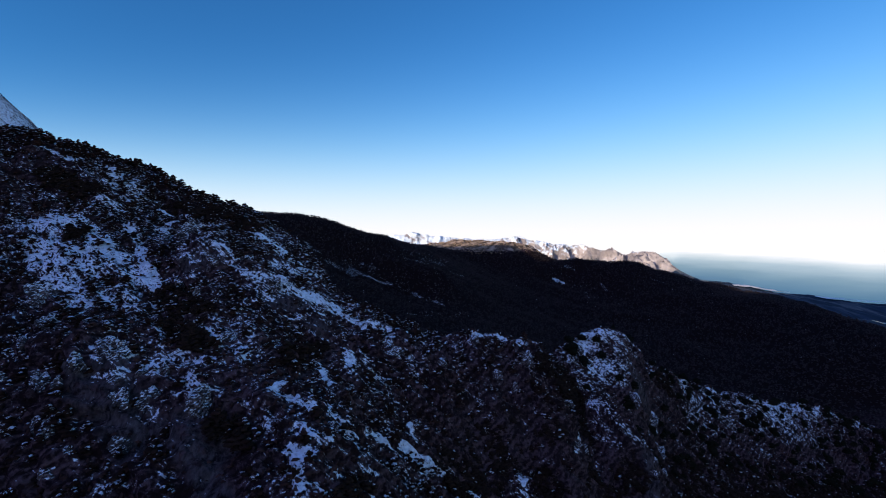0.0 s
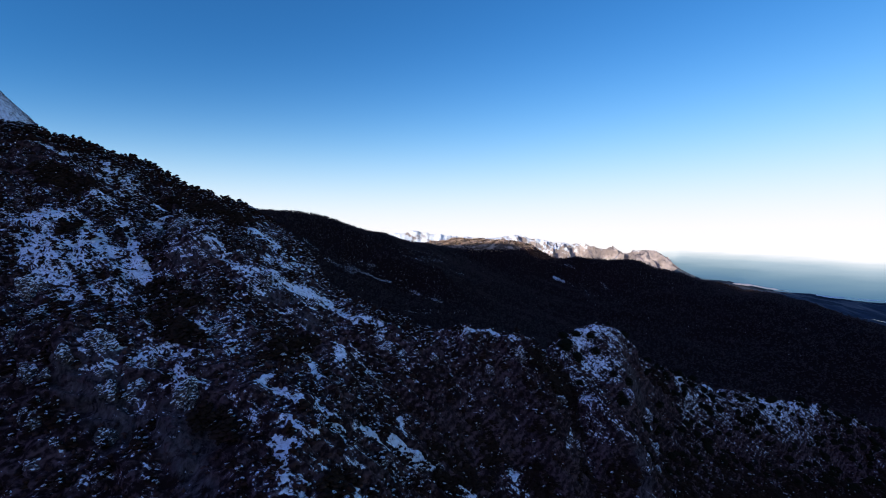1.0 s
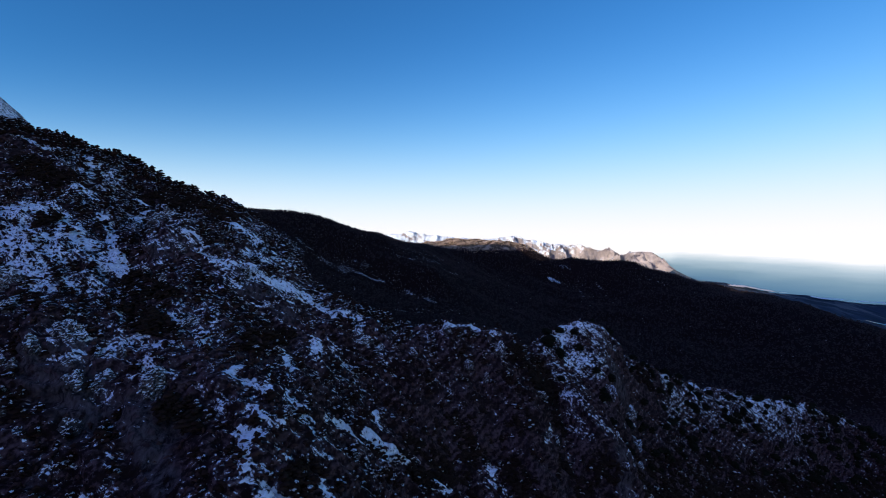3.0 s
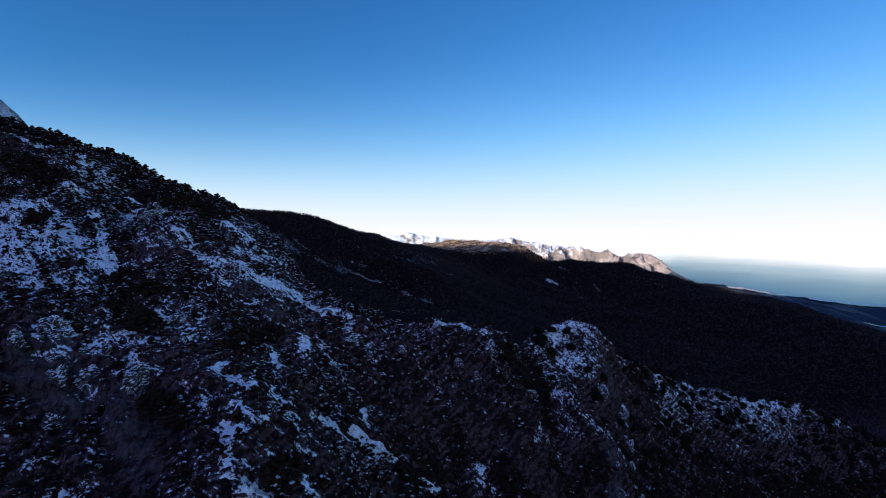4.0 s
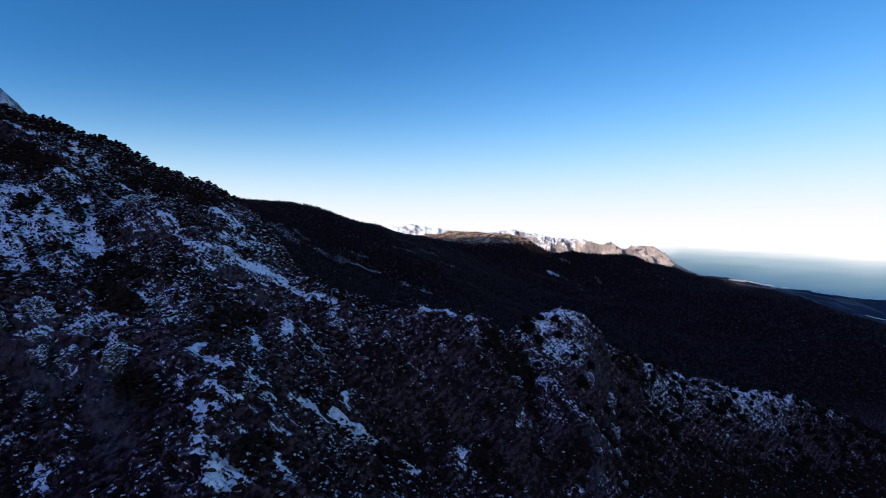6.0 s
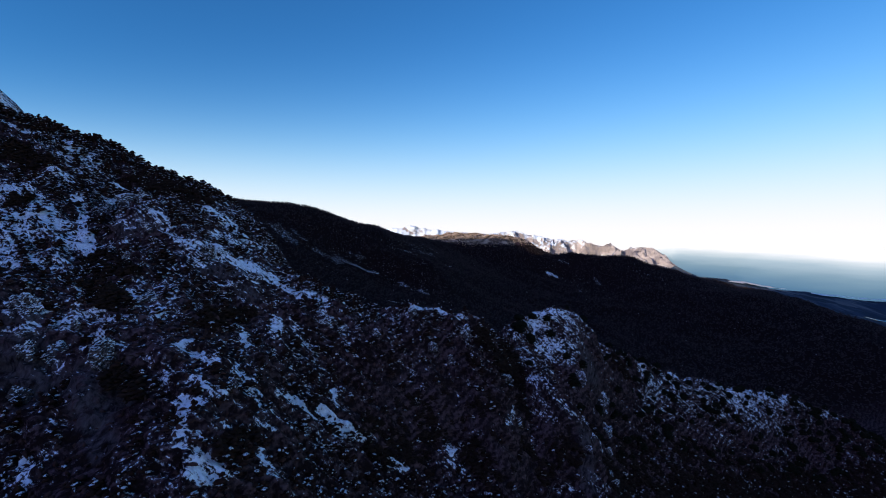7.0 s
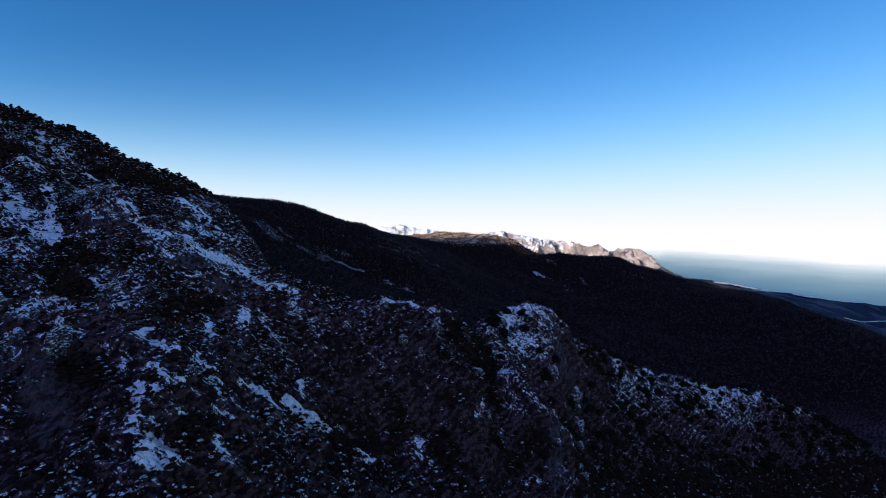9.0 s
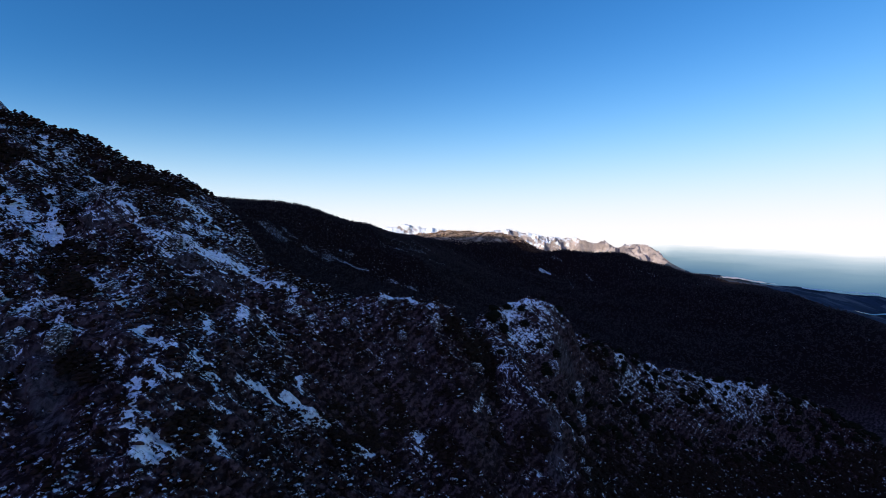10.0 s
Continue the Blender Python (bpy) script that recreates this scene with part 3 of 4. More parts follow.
def near_lines(lines, x, y, z, seed, size):
    """For each line on the plan the points near it, and their distance along the slope in half widths, ragged by noise."""
    wobble = fractal(x, y, size, 3, False, seed) - 0.5
    for x0, y0, x1, y1, w, *rest in lines:
        z0, z1 = height(np.array([x0, x1]), np.array([y0, y1]))
        i = np.where((x > min(x0, x1) - 4 * w) & (x < max(x0, x1) + 4 * w) & (y > min(y0, y1) - 4 * w) & (y < max(y0, y1) + 4 * w))[0]
        p = np.stack([x[i] - x0, y[i] - y0, z[i] - z0], 1)
        d = np.array([x1 - x0, y1 - y0, z1 - z0], float)
        t = np.clip(p @ d / (d @ d), 0, 1)
        yield i, np.linalg.norm(p - t[:, None] * d, axis=1) / w + 1.1 * wobble[i], rest


def spread(lines, x, y, z, seed, size, inner, outer):
    """1 within the lines' reach and 0 well outside, times their depth where they name one."""
    shape, x, y, z = np.shape(x), np.ravel(x), np.ravel(y), np.ravel(z)
    c = np.zeros(len(x))
    for i, d, rest in near_lines(lines, x, y, z, seed, size):
        share = np.clip((outer - d) / (outer - inner), 0, 1)
        c[i] = np.maximum(c[i], share * (rest[0] if rest else 1.0))
    return c.reshape(shape)


def hollow(x, y, z):
    return spread(HOLLOWS, x, y, z, 10.0, 25, 0.9, 1.7)


def cliff_face(x, y, z):
    return spread(FACES, x, y, z, 9.0, 18, 0.9, 1.6)


def snow_depth(x, y, z):
    return spread(SNOWFIELDS, x, y, z, 6.0, 22, 0.8, 1.6)


def snow_cover(x, y, z, slope):
    s = 0.02 + 0.7 * (fractal(x, y, 75, 3, False, 5.0) - 0.5) - 0.10 * np.clip(slope - 1.1, 0, 2)
    s = s - 1.1 * np.clip((y - 1250) / 300, 0, 1) - (0.12 * np.clip((x - 380) / 80, 0, 1) + 0.25 * np.clip((x - 820) / 150, 0, 1)) * (y < 1300)
    s = s - 0.20 * np.clip((-130 - x) / 60, 0, 1) * np.clip((500 - y) / 60, 0, 1) + 0.09 * np.clip((-180 - x) / 60, 0, 1) * np.clip((y - 560) / 60, 0, 1) * (y < 1000)
    s = s - 0.14 * np.clip((x + 60) / 40, 0, 1) * np.clip((200 - x) / 30, 0, 1) * (y < 760)
    return s - 0.6 * hollow(x, y, z) + snow_depth(x, y, z)


def mesh_object(name, verts, faces, mat, smooth=True, snow=None, wood=None, cliff=None):
    me = bpy.data.meshes.new(name)
    me.from_pydata(np.asarray(verts, float) * UNIT, [], faces)
    me.materials.append(mat)
    if snow is not None:
        att = me.attributes.new("snow", "FLOAT", "POINT")
        att.data.foreach_set("value", np.asarray(snow, np.float32).ravel())
    if cliff is not None:
        att = me.attributes.new("cliff", "FLOAT", "POINT")
        att.data.foreach_set("value", np.asarray(cliff, np.float32).ravel())
    if wood is not None:
        att = me.attributes.new("wood", "FLOAT", "POINT")
        att.data.foreach_set("value", np.asarray(wood, np.float32).ravel())
    if smooth:
        me.polygons.foreach_set("use_smooth", np.ones(len(me.polygons), bool))
    me.update()
    return new(name, me)


def grid_faces(nx, ny):
    i = np.arange(nx * ny).reshape(ny, nx)
    return np.stack([i[:-1, :-1], i[:-1, 1:], i[1:, 1:], i[1:, :-1]], -1).reshape(-1, 4).tolist()


# the line of the near skyline on the plan
CREST_X = np.array([-1100, -950, -830, -720, -618, -529, -442, -384, -311, -267, -232, -204, -177, -112, -20, 60, 143, 225, 289, 400, 488, 686, 943, 1159, 1400])
CREST_Y = np.array([855, 855, 865, 885, 905, 915, 935, 945, 922, 892, 858, 815, 765, 735, 712, 720, 733, 850, 880, 930, 1010, 1085, 1155, 1205, 1250])

# ---- ground: one sheet from under the flight to the horizon ----
gx = spaced([(-5000, 200), (-2400, 60), (-1600, 14), (-1050, 4.5), (-750, 2.6), (420, 4.5), (1200, 14), (2600, 60), (5000, 60)])
gy = spaced([(-3000, 200), (0, 40), (250, 5), (340, 2.4), (540, 1.9), (720, 2.8), (1080, 8), (1350, 16), (3800, 60), (5000, 60)])
GX, GY = np.meshgrid(gx, gy)
GZ = height(GX, GY)
d_y, d_x = np.gradient(GZ, gy, gx)
SLOPE = np.hypot(d_x, d_y)
cover = snow_cover(GX, GY, GZ, SLOPE)
# crags stand out of the steep faces along their normals
away = np.clip((np.interp(GX, CREST_X, CREST_Y) - GY - 25) / 60, 0, 1)
out_by = (16.0 + 10.0 * away) * np.clip(SLOPE - 0.35, 0.1, 1.0) * (fractal(GX + GZ, GY * 1.5 + GZ * 0.6, 26, 3, True, 8.0) - 0.6)
scale = 1 / np.sqrt(1 + SLOPE**2)
near_mask = (GY < 1300) & (GY > 200)
verts = np.stack([GX - d_x * scale * out_by * near_mask, GY - d_y * scale * out_by * near_mask, GZ + scale * out_by * near_mask], -1).reshape(-1, 3)
belt_gap = np.interp(GX, CREST_X, CREST_Y) - GY
wooded = np.maximum(np.clip((GY - 1500) / 200, 0, 1) * (GX > -1350) * (GX < 2140) * (1 - (GY > 3400) * (GX < 940) * (GZ > 480)), 0.9 * np.clip(1.1 - np.abs(belt_gap) / 130, 0, 1) * (GX < -360) * (GY < 1400))
stony = np.maximum(cliff_face(GX, GY, GZ), 0.15 * np.clip(SLOPE - 1.7, 0, 1) * (GY < 1250))
cover = cover - 0.12 * wooded * (GY < 1300) * (GX < 0) - 0.18 * stony
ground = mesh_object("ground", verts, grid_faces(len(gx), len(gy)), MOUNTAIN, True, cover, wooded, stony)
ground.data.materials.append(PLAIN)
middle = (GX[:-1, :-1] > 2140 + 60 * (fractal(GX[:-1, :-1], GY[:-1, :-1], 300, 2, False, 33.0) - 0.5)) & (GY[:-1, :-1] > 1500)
ground.data.materials.append(SUN_PAINTED_HILLTOP)
# the brightened ground covers only the part meant to look sunlit
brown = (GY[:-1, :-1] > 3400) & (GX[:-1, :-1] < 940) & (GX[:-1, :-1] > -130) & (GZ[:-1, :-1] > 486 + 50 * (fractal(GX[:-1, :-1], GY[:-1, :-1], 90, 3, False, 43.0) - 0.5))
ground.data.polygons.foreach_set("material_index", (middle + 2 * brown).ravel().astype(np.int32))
tagged(ground, "steep shaded mountainside of dark rock with patchy snow", "mountainside", kind="structure")

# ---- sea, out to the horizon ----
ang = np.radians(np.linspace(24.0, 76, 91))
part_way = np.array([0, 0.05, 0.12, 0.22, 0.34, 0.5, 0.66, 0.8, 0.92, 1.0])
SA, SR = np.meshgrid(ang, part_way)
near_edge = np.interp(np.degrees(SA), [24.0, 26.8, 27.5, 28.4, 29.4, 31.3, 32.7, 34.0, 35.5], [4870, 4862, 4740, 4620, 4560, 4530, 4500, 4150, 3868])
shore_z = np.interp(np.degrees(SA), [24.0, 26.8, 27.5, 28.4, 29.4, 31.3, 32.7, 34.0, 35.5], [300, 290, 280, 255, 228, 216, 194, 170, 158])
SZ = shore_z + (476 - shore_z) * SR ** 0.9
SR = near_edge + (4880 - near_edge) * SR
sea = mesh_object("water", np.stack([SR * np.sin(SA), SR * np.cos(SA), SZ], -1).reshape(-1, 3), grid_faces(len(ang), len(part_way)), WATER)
tagged(sea, "calm blue sea, a glowing backdrop with pale horizon haze painted in", "sea", kind="structure")


# ---- far range of snowy mountains in the sun ----
RANGE = [
    (-900, 4700, 680), (-733, 4700, 676), (-623, 4700, 660), (-484, 4700, 667), (-397, 4700, 674), (-322, 4700, 710), (-259, 4700, 693), (-96, 4700, 657), (188, 4700, 635),
    (540, 4700, 621), (713, 4700, 641), (809, 4683, 647), (954, 4657, 602), (1146, 4622, 569), (1266, 4600, 553), (1385, 4566, 571), (1478, 4539, 532), (1565, 4514, 511),
    (1650, 4489, 528), (1725, 4466, 485), (1779, 4450, 464), (1841, 4414, 481), (1965, 4341, 494), (2028, 4303, 468), (2067, 4262, 416), (2105, 4219, 366), (2164, 4150, 297),
]
TAIL = [(1985, 4210, 150), (2060, 4160, 285), (2103, 4120, 330), (2168, 4020, 274), (2218, 3930, 241), (2327, 3830, 235), (2415, 3760, 208)]


def far_range(name, crest_line, x0, x1, count, deep, rough, mat, label):
    xs, vs = np.linspace(x0, x1, count), np.linspace(-1, 1, 100)
    X, V = np.meshgrid(xs, vs)
    depth = np.interp(X, [p[0] for p in crest_line], [p[1] for p in crest_line])
    crest = np.interp(X, [p[0] for p in crest_line], [p[2] for p in crest_line])
    tall = np.clip((crest - 160) / 350, 0.04, 1)
    crest = crest + rough * 0.05 * tall * (fractal(X, 0 * X, 75, 4, True, 19.0) - 0.62)
    bend = X + 120 * (fractal(X, V * 300, 200, 2, False, 15.0) - 0.5)
    spurs = 0.62 * (fractal(bend + 160 * V, V * 320, 230, 4, True, 11.0) - 0.62) + 0.38 * (fractal(bend - 120 * V, V * 420, 105, 3, True, 13.0) - 0.62)
    Z = crest - (crest - 60) * np.abs(V) ** 0.66 * 0.9 + rough * (1 - 0.55 * np.clip((150 - X) / 200, 0, 1)) * spurs * tall * np.clip(np.abs(V) * 7, 0.05, 1)
    Y = depth + V * (80 + deep * tall) + 60 * tall * (fractal(X, V * 260, 160, 3, False, 12.0) - 0.5)
    s = 0.52 + 0.38 * np.clip((Z - 520) / 120, -0.9, 1) - 0.45 * np.clip((X - 1200) / 400, 0, 1) + 0.25 * np.clip((150 - X) / 200, 0, 1)
    ob = mesh_object(name, np.stack([X, Y, Z], -1).reshape(-1, 3), grid_faces(len(xs), len(vs)), mat, True, s)
    return tagged(ob, label, "mountain range", kind="structure")


far_range("mountain_range", sorted(RANGE), -1300, 2160, 540, 260, 560, HAZED_ROCK, "distant sunlit mountain range with snow on its peaks, haze painted into its rock")
# the headland borrows the dark blue fields to look shaded and hazy
far_range("headland", TAIL, 1985, 2380, 90, 120, 120, PLAIN, "low headland running out to the sea, shade and haze painted dark blue")


# ---- trees, scrub and crags ----
def part(name, verts, faces, mat, parent=None, label="", smooth=False):
    me = bpy.data.meshes.new(name)
    me.from_pydata([tuple(v) for v in verts], [], [tuple(f) for f in faces])
    me.materials.append(mat)
    if smooth:
        me.polygons.foreach_set("use_smooth", np.ones(len(me.polygons), bool))
    ob = new(name, me)
    ob.parent = parent
    return tagged(ob, label)


def clump(rs, centre, wide, tall, sides):
    """A ragged tuft of foliage: a rim of uneven points with a peak and an underside."""
    a = np.arange(sides) * 2 * np.pi / sides + rs.rand() * 6
    r = wide * (0.65 + 0.6 * rs.rand(sides))
    rim = np.stack([np.cos(a) * r, np.sin(a) * r, tall * (rs.rand(sides) - 0.65) * 0.6], 1)
    tips = np.array([[wide * 0.3 * (rs.rand() - 0.5), wide * 0.3 * (rs.rand() - 0.5), tall * 0.6], [0, 0, -tall * 0.3]])
    v = np.r_[rim, tips] + centre
    f = [(i, (i + 1) % sides, sides) for i in range(sides)] + [((i + 1) % sides, i, sides + 1) for i in range(sides)]
    return v, f


def merge(pieces):
    v, f, base = [], [], 0
    for pv, pf in pieces:
        v.append(pv)
        f += [tuple(i + base for i in face) for face in pf]
        base += len(pv)
    return np.concatenate(v), f


def puff(rs, centre, wide, tall, sides):
    """A rounded bough of foliage: two uneven rims between a top and an underside."""
    a = np.arange(sides) * 2 * np.pi / sides + rs.rand() * 6
    rims = []
    for turn, reach, lift in ((0.0, 1.0, -0.16), (np.pi / sides, 0.74, 0.2)):
        r = wide * reach * (0.72 + 0.5 * rs.rand(sides))
        rims.append(np.stack([np.cos(a + turn) * r, np.sin(a + turn) * r, tall * (lift + 0.25 * (rs.rand(sides) - 0.5))], 1))
    v = np.r_[rims[0], rims[1], [[0, 0, 0.5 * tall]], [[0, 0, -0.4 * tall]]] + centre
    f = []
    for i in range(sides):
        j = (i + 1) % sides
        f += [(i, j, sides + i), (j, sides + j, sides + i), (sides + i, sides + j, 2 * sides), (j, i, 2 * sides + 1)]
    return v, f


def crown_shape(seed, tufts, sides, spread_out, broad=0.4, make=puff):
    """A pine or cedar crown, one metre tall from foot to tip: boughs round an egg that is widest at broad."""
    rs = np.random.RandomState(seed)
    pieces = []
    for k in range(tufts):
        h = 0.22 + 0.68 * (k + 0.5 * rs.rand()) / tufts
        girth = spread_out * (math.sin(math.pi * min(1.0, 0.5 * h / broad if h < broad else 0.5 + 0.5 * (h - broad) / (1.05 - broad))) ** 0.7)
        t = 2.4 * k + rs.rand()
        off = girth * (0.35 + 0.35 * rs.rand()) * (k < tufts - 1)
        at = np.array([math.cos(t) * off, math.sin(t) * off, h])
        pieces.append(make(rs, at, max(0.14, girth * (0.6 + 0.2 * rs.rand())), 0.26 + 0.12 * rs.rand(), sides))
    return merge(pieces)


def trunk_shape(seed):
    """A tapered trunk with three bare limbs, for a tree one metre tall."""
    rs = np.random.RandomState(seed)
    v, f = [], []
    rings = [(-0.12, 0.030), (0.15, 0.024), (0.45, 0.016), (0.85, 0.006)]
    for z, r in rings:
        lean = 0.03 * (rs.rand(2) - 0.5)
        v += [(r * math.cos(a) + lean[0], r * math.sin(a) + lean[1], z) for a in np.arange(5) * 1.2566]
    for k in range(3):
        f += [(5 * k + i, 5 * k + (i + 1) % 5, 5 * k + 5 + (i + 1) % 5, 5 * k + 5 + i) for i in range(5)]
    for k in range(3):
        t, z, b = 2.1 * k + rs.rand(), 0.25 + 0.15 * k, len(v)
        c, s = math.cos(t), math.sin(t)
        v += [(-0.010 * s, 0.010 * c, z), (0.010 * s, -0.010 * c, z), (0, 0, z - 0.018), (0.17 * c, 0.17 * s, z + 0.05)]
        f += [(b, b + 1, b + 3), (b + 1, b + 2, b + 3), (b + 2, b, b + 3)]
    return v, f


def scatter(seed, count, x0, x1, y0, y1):
    rs = np.random.RandomState(seed)
    return rs.uniform(x0, x1, count), rs.uniform(y0, y1, count), rs


def slope_at(x, y):
    e = 3.0
    zx, zy = height(x + e, y) - height(x - e, y), height(x, y + e) - height(x, y - e)
    return zx / (2 * e), zy / (2 * e)


def stamp(name, shapes, x, y, z, tall, rs, mat, label, category, wide=(0.85, 1.25)):
    """One mesh of many plants: shapes in turn, each turned, scaled and set on the ground."""
    V, F, base = [], [], 0
    pick = rs.randint(0, len(shapes), len(x))
    for k, (sv, sf) in enumerate(shapes):
        i = np.where(pick == k)[0]
        if not len(i):
            continue
        t = rs.rand(len(i)) * 6.283
        w = tall[i] * rs.uniform(*wide, len(i))
        c, s = np.cos(t) * w, np.sin(t) * w
        px = x[i, None] + c[:, None] * sv[None, :, 0] - s[:, None] * sv[None, :, 1]
        py = y[i, None] + s[:, None] * sv[None, :, 0] + c[:, None] * sv[None, :, 1]
        pz = z[i, None] + tall[i, None] * sv[None, :, 2]
        V.append(np.stack([px, py, pz], -1).reshape(-1, 3))
        F.append((np.array(sf)[None] + (base + np.arange(len(i)) * len(sv))[:, None, None]).reshape(-1, 3))
        base += len(i) * len(sv)
    V, F = np.concatenate(V), np.concatenate(F)
    me = bpy.data.meshes.new(name)
    me.vertices.add(len(V))
    me.vertices.foreach_set("co", V.ravel() * UNIT)
    me.loops.add(F.size)
    me.loops.foreach_set("vertex_index", F.ravel().astype(np.int32))
    me.polygons.add(len(F))
    me.polygons.foreach_set("loop_start", np.arange(0, F.size, 3, dtype=np.int32))
    me.materials.append(mat)
    me.update(calc_edges=True)
    return tagged(new(name, me), label, category, kind="stuff")


def in_front(x, y, behind):
    return y < np.interp(x, CREST_X, CREST_Y) + behind


# the large crags: x, y, half width, half depth, height, lean
HIGH_CRAGS = [
    (-380, 698, 25, 14, 24, 25), (-432, 715, 12, 8, 14, 15), (-237, 642, 20, 10, 14, 25), (-177, 650, 14, 8, 10, 20), (-66, 648, 12, 8, 12, 10), (-251, 538, 12, 8, 10, 10),
    (48, 700, 9, 7, 9, 0), (80, 682, 9, 7, 10, 0), (130, 706, 9, 7, 14, 0), (394, 866, 16, 12, 13, 10), (388, 826, 15, 11, 14, 8), (332, 805, 14, 9, 16, 5),
]
LOW_CRAGS = [
    (-352, 486, 20, 12, 14, 0), (-495, 565, 18, 10, 18, -10), (-236, 446, 13, 10, 20, 0), (-372, 466, 12, 9, 14, 5), (-411, 468, 14, 9, 14, -5), (-318, 450, 11, 8, 12, 0), (-295, 462, 10, 7, 12, 0), (-447, 520, 12, 8, 12, 0),
]
CRAGS = HIGH_CRAGS + LOW_CRAGS


def by_crag(x, y):
    near = np.zeros(len(x), bool)
    for cx, cy, cw, cd, ct, lean in CRAGS:
        near |= (np.abs(x - cx) < 0.9 * cw) & (y < cy + 0.5 * cd) & (y > cy - 1.6 * cd)
    return near


# the mountainside's own pines and cedars
x, y, rs = scatter(21, 30000, -1100, 1300, 290, 1260)
z = height(x, y)
wood = fractal(x, y, 70, 3, False, 21.0)
gap = np.interp(x, CREST_X, CREST_Y) - y
belt = np.clip(1.3 - gap / 80, 0, 1) * (x < -330)
field = np.clip(np.maximum(snow_depth(x, y, z), snow_depth(x, y + 7, height(x, y + 7)) - 0.35) - 0.2, 0, 0.6) / 0.6
dark = hollow(x, y, z)
chance = (0.17 + 0.40 * np.clip((wood - 0.46) * 5, 0, 1) + 0.8 * belt) * (1 - 0.9 * field * (1 - 0.4 * belt))
own = (x > 215) & (gap < 150) & (dark < 0.3)
knoll = (x > -110) & (x < 205) & (gap > 8)
chance = np.where(knoll, np.maximum(chance, 0.55 * (1 - field)), chance)
keep = in_front(x, y, 30) & (rs.rand(len(x)) < chance * (1 - 0.8 * cliff_face(x, y, z))) & ~own & ~by_crag(x, y)
slope_shapes = [crown_shape(s, 5, 5, w, b) for s, w, b in ((1, 0.38, 0.4), (2, 0.46, 0.5), (3, 0.52, 0.55), (4, 0.42, 0.45), (5, 0.56, 0.6))]
tall = rs.uniform(6.5, 13, len(x)) * (1 + 0.2 * belt)
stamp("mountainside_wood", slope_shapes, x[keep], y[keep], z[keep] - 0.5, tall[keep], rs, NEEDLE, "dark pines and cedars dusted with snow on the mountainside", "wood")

# close dark wood in the gullies
x, y, rs = scatter(28, 84000, -700, 1250, 330, 1200)
z = height(x, y)
gap = np.interp(x, CREST_X, CREST_Y) - y
low = (x > 340) & (rs.rand(len(x)) < 0.8 * np.clip((gap - 85) / 60, 0, 1) * (1 - np.clip(2 * snow_depth(x, y, z), 0, 0.6)))
keep = in_front(x, y, 10) & (low | (hollow(x, y, z) > 0.15 + 0.8 * rs.rand(len(x))))
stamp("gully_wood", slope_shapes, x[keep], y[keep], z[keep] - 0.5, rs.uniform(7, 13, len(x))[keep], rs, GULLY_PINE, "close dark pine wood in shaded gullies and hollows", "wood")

# scrub between them
x, y, rs = scatter(22, 52000, -1100, 1250, 290, 1240)
z = height(x, y)
keep = in_front(x, y, 15) & ~by_crag(x, y) & (rs.rand(len(x)) > 0.8 * cliff_face(x, y, z)) & (rs.rand(len(x)) < 0.85 - 0.5 * np.clip(snow_depth(x, y, z) - 0.5, 0, 0.5) - 0.9 * hollow(x, y, z) - 0.6 * (x > 340) * (np.interp(x, CREST_X, CREST_Y) - y > 110))
bush_rs = np.random.RandomState(5)
bush_shapes = [merge([clump(bush_rs, np.array([0.3 * (bush_rs.rand() - 0.5), 0.3 * (bush_rs.rand() - 0.5), 0.35]), wide, high, 6)]) for wide, high in ((0.75, 0.9), (0.5, 1.5), (0.6, 1.2), (0.9, 0.8), (0.45, 1.7))]
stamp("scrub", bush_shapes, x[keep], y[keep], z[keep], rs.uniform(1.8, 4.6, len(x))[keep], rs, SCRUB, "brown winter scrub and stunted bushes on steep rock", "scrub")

# fine scrub that stipples the snow of the dome and its ridge
x, y, rs = scatter(29, 16000, 215, 1200, 700, 1200)
z = height(x, y)
gap = np.interp(x, CREST_X, CREST_Y) - y
keep = (gap > -8) & (gap < 150) & (rs.rand(len(x)) < 0.75)
stamp("ridge_scrub", bush_shapes, x[keep], y[keep], z[keep], rs.uniform(1.6, 3.4, len(x))[keep], rs, SCRUB, "low winter scrub stippling the snowy dome and ridge", "scrub")

# woods of the ridges farther off
x, y, rs = scatter(23, 46000, -1500, 2300, 1600, 3800)
z = height(x, y)
bare = snow_depth(x, y, z) > 0.5 + 1.6 * rs.rand(len(x))
# where the sun-brightened scrub replaces the dark forest
oak = (y > 3420) & (x < 960) & (z > 470 + 60 * (fractal(x, y, 120, 3, False, 41.0) - 0.5))
white = ~oak & (spread(DUSTED, x, y, z, 12.0, 60, 0.6, 1.8) > 0.1 + 0.9 * rs.rand(len(x)))
keep = ~bare & ~oak & (rs.rand(len(x)) < 0.85) & (x > -0.75 * y) & (x < 1.05 * y) & (x < 2120)
far_shapes = [crown_shape(s, 2, 5, w, make=clump) for s, w in ((11, 0.42), (12, 0.5), (13, 0.46))]
stamp("ridge_forest", far_shapes, x[keep & ~white], y[keep & ~white], z[keep & ~white] - 0.5, rs.uniform(9, 16, len(x))[keep & ~white], rs, FOREST, "dense dark conifer forest on the ridges across the valley", "forest")
stamp("dusted_forest", far_shapes, x[keep & white], y[keep & white], z[keep & white] - 0.5, rs.uniform(9, 16, len(x))[keep & white], rs, DUSTED_PINE, "dark conifers with snow-dusted crowns across the valley", "forest")


crown_of_hill = oak & ~bare
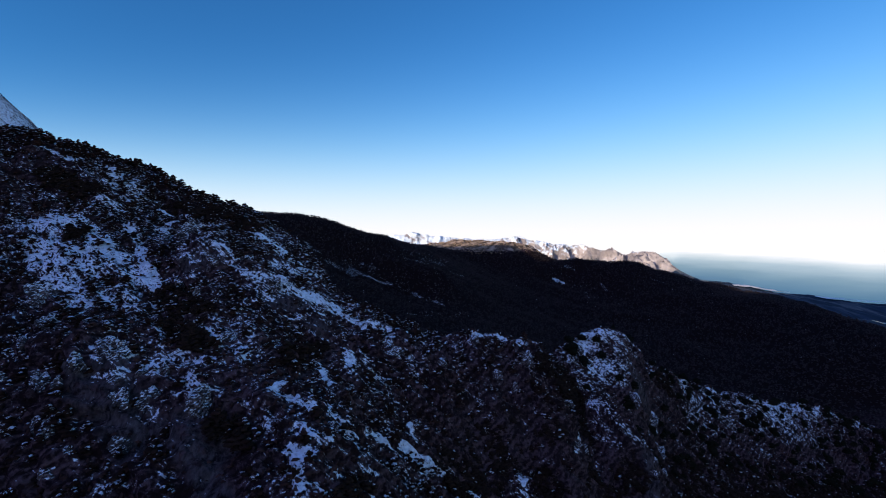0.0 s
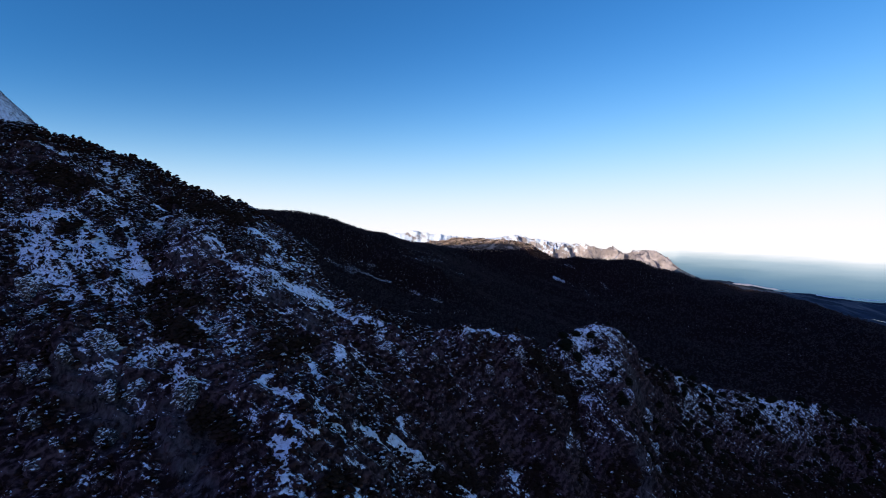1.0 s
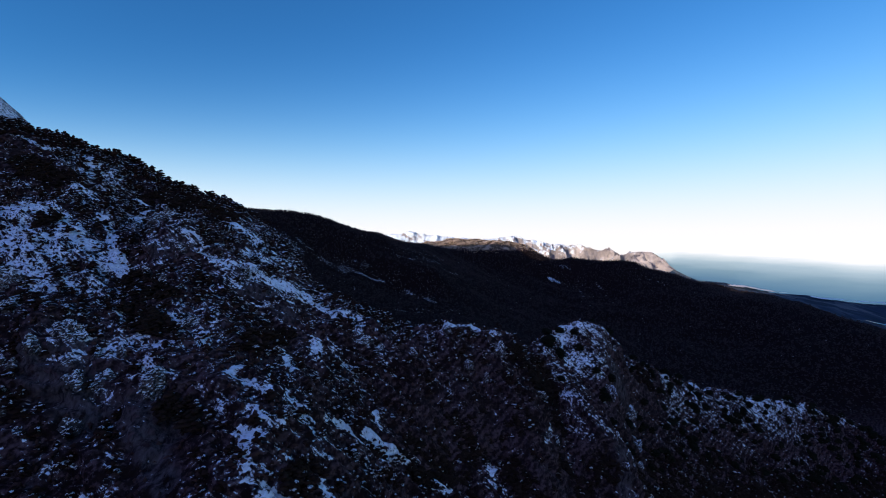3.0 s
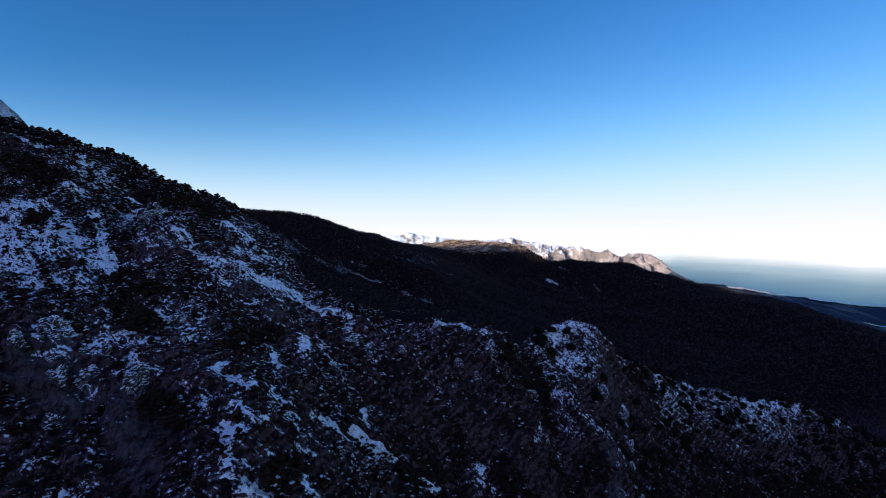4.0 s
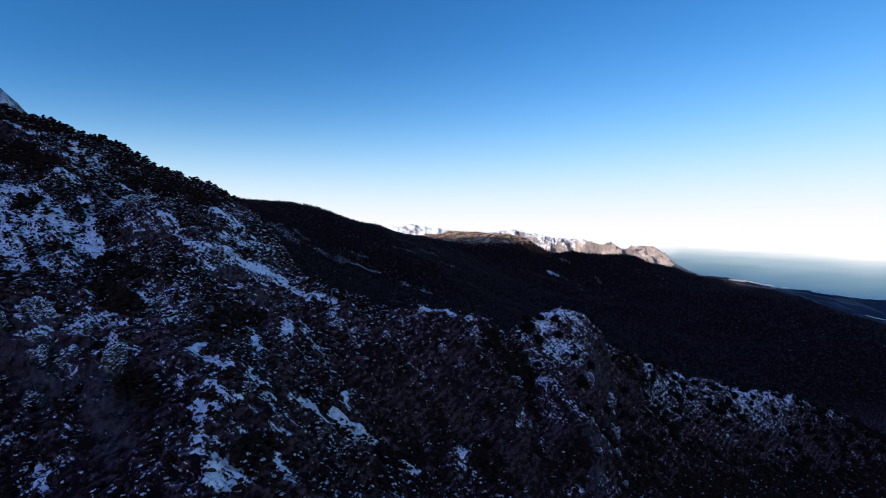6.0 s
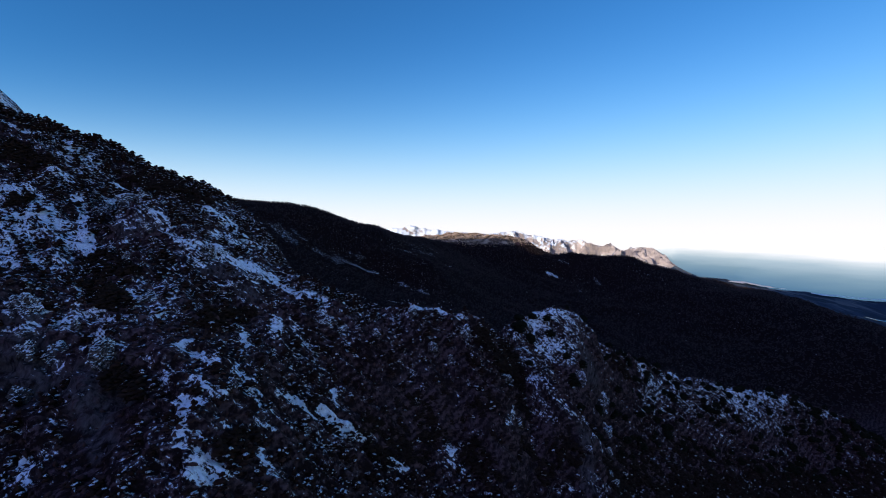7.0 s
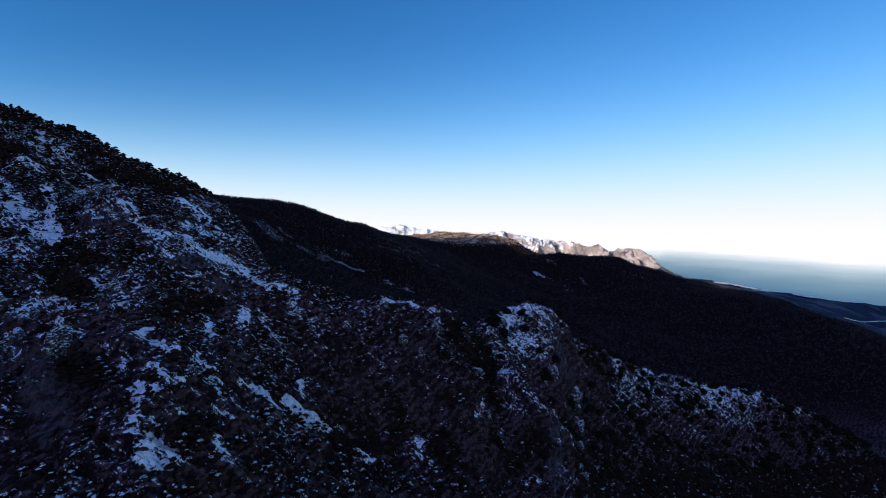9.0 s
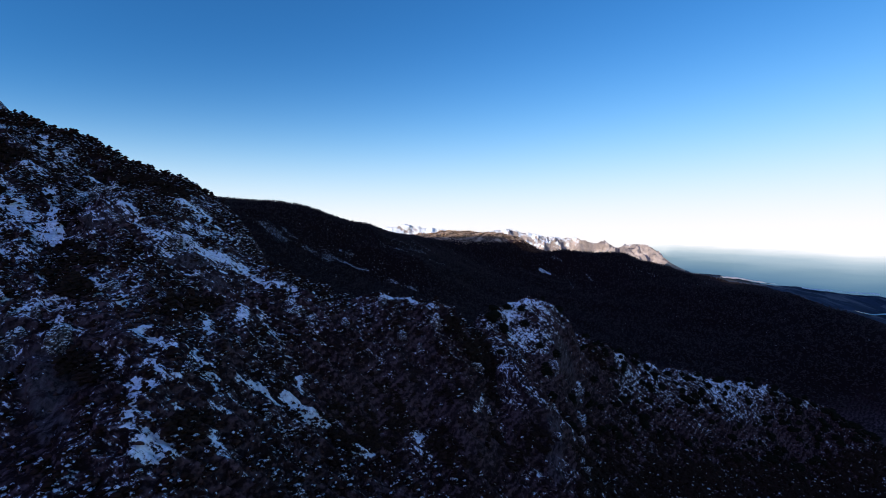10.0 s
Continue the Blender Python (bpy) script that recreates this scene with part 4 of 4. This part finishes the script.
stamp("oak_scrub", far_shapes, x[crown_of_hill], y[crown_of_hill], z[crown_of_hill] - 0.5, rs.uniform(5, 11, len(x))[crown_of_hill], rs, SUN_PAINTED_OAK, "brown leafless oak scrub on the hilltop, sunlight painted into its colour", "scrub")


# pines that stand apart on the dome and its ridge, each a thing of its own
def pine(seed, broad, at):
    root = new("pine_tree")
    root.matrix_world = at
    tv, tf = trunk_shape(seed)
    part("trunk", tv, tf, BARK, root)
    cv, cf = crown_shape(seed, 12, 6, broad, 0.5)
    part("crown", cv, cf, RIDGE_PINE, root)
    return tagged(root, "dark green round-crowned pine on the snowy ridge", "tree", "pines on the ridge")


kinds = []
x, y, rs = scatter(24, 9000, 225, 1230, 640, 1215)
gap = np.interp(x, CREST_X, CREST_Y) - y
thick = fractal(x, y, 60, 2, False, 31.0)
dome = (x < 370) & (gap > -6) & (gap < 130) & (rs.rand(len(x)) < 0.22)
flank = (x > 405) & (gap > 4) & (gap < 125) & (rs.rand(len(x)) < 0.25 + 0.4 * np.clip((thick - 0.4) * 3, 0, 1))
d_i, f_i = np.where(dome)[0][:24], np.where(flank)[0]
pick = np.r_[d_i, f_i[: 300 - len(d_i)]]
x, y = x[pick], y[pick]
z = height(x, y)
tall = np.where(x < 400, rs.uniform(11, 18, len(x)), rs.uniform(9, 16, len(x)))
for k in range(len(x)):
    size = tall[k] * UNIT
    stand = Matrix.LocRotScale(Vector((x[k], y[k], z[k] - 0.4)) * UNIT, Euler((0, 0, rs.rand() * 6.28)), (size * rs.uniform(0.9, 1.2), size * rs.uniform(0.9, 1.2), size * rs.uniform(0.85, 1.15)))
    if k < 6:
        kinds.append(pine(40 + k, (0.46, 0.52, 0.58, 0.48, 0.55, 0.62)[k], stand))
    else:
        tree = copy_thing(kinds[k % 6], stand)
        tree.matrix_basis = stand


# ---- crags ----
def crag(seed, at, wide, deep, tall, lean):
    """A weathered outcrop: a blocky boulder cut by joints and worn by noise, sunk into the slope."""
    bm = bmesh.new()
    bmesh.ops.create_icosphere(bm, subdivisions=4 if wide > 9 else 3, radius=1.0)
    off = Vector((seed * 7.3, seed * 3.1, seed * 5.7))
    for v in bm.verts:
        p = v.co.copy()
        block = 0.45 * noise.noise(p * 1.2 + off) - 0.45 * abs(noise.noise(p * 2.6 + off)) + 0.22 * noise.noise(p * 5.0 + off) + 0.10 * noise.noise(p * 11.0 + off)
        joint = 0.09 * math.sin(9 * (p.x * 0.64 - p.z * 0.77) + 3 * noise.noise(p * 2 + off))
        v.co = p * (1.0 + block + joint)
        v.co = Vector((v.co.x * wide, v.co.y * deep, max(v.co.z, -0.9) * tall)) * UNIT
    me = bpy.data.meshes.new("rock_outcrop")
    bm.to_mesh(me)
    bm.free()
    me.materials.append(CLIFF)
    att = me.attributes.new("snow", "FLOAT", "POINT")
    att.data.foreach_set("value", [(0.36 if wide > 9.5 else 0.20) + 0.5 * max(0.0, v.co.z / (tall * UNIT) - 0.35) for v in me.vertices])
    ob = new("rock_outcrop", me)
    ob.matrix_world = pose(at[0] * UNIT, at[1] * UNIT, (float(height(at[0], at[1])) + 0.02 * tall) * UNIT, 0, lean, seed * 40)
    return tagged(ob, "jagged grey rock outcrop streaked with snow on the slope", "rock", "crags of the mountainside")


for k, (cx, cy, cw, cd, ct, lean) in enumerate(CRAGS):
    crag(k + 1, (cx, cy), cw, cd, ct, lean)
# smaller ones that break out of the steep ribs
x, y, rs = scatter(27, 1500, -500, 440, 380, 870)
gx_at, gy_at = slope_at(x, y)
steep = (np.hypot(gx_at, gy_at) > 1.0) & in_front(x, y, -25) & ((x < -140) | (x > 300) | (rs.rand(len(x)) < 0.3)) & (snow_depth(x, y, height(x, y)) < 0.35)
for k in np.where(steep)[0][:70]:
    size = rs.uniform(4.5, 9.0)
    crag(30 + int(k), (float(x[k]), float(y[k])), size * rs.uniform(0.7, 1.2), size * 0.7, size * rs.uniform(0.9, 1.7), rs.uniform(-15, 25))


# ---- the river on the plain and the beach along the shore ----
def strip(name, line, half, mat, lift, label, category):
    """A flat ribbon that lies on the land along a line on the plan."""
    pts = [np.array(p, float) for p in densify([(a, b, 0) for a, b in line], 25)]
    v, f = [], []
    for i, p in enumerate(pts):
        d = pts[min(i + 1, len(pts) - 1)] - pts[max(i - 1, 0)]
        n = np.array([-d[1], d[0], 0]) / max(1e-6, np.hypot(d[0], d[1]))
        w = half * (0.7 + 0.6 * value_noise(p[0] / 40, p[1] / 40))
        for side in (-1, -0.33, 0.33, 1):
            q = p + n * side * w
            v.append((q[0], q[1], float(height(q[0], q[1])) + lift))
    for i in range(len(pts) - 1):
        f += [(4 * i + k, 4 * i + k + 1, 4 * i + k + 5, 4 * i + k + 4) for k in range(3)]
    ob = mesh_object(name, v, f, mat)
    return tagged(ob, label, category, kind="structure")


RIVER, rn, rl, rp = material("river_water")
rp.inputs["Base Color"].default_value = (0.05, 0.07, 0.09, 1)
rl.new(ramp_node(rn, rl, noise_node(rn, rl, 0.08, 4), [(0.35, (0.05, 0.05, 0.05)), (0.65, (0.22, 0.22, 0.22))]), rp.inputs["Roughness"])
SAND, an, al, ap = material("beach_sand")
al.new(ramp_node(an, al, noise_node(an, al, 0.05, 5), [(0.3, (0.62, 0.56, 0.49)), (0.7, (0.80, 0.75, 0.68))]), ap.inputs["Base Color"])
ap.inputs["Roughness"].default_value = 0.9
strip("river", [(2190, 2390), (2260, 2400), (2330, 2385), (2420, 2395), (2600, 2370)], 9, RIVER, 4.0, "pale winding river across the coastal plain", "river")
strip("beach", [(2190, 3440), (2240, 3330), (2290, 3230), (2335, 3120)], 48, SAND, 11.0, "sunlit sandy beach along the shore", "beach")
SURF, un, ul, foam = material("white_surf")
ul.new(ramp_node(un, ul, noise_node(un, ul, 0.05, 5), [(0.3, (0.55, 0.60, 0.64)), (0.7, (0.82, 0.84, 0.86))]), foam.inputs["Base Color"])
strip("surf", [(2396, 2952), (2484, 2886), (2581, 2875), (2658, 2826), (2716, 2771)], 13, SURF, 12.0, "thin pale line of surf along the plain's shore", "surf")
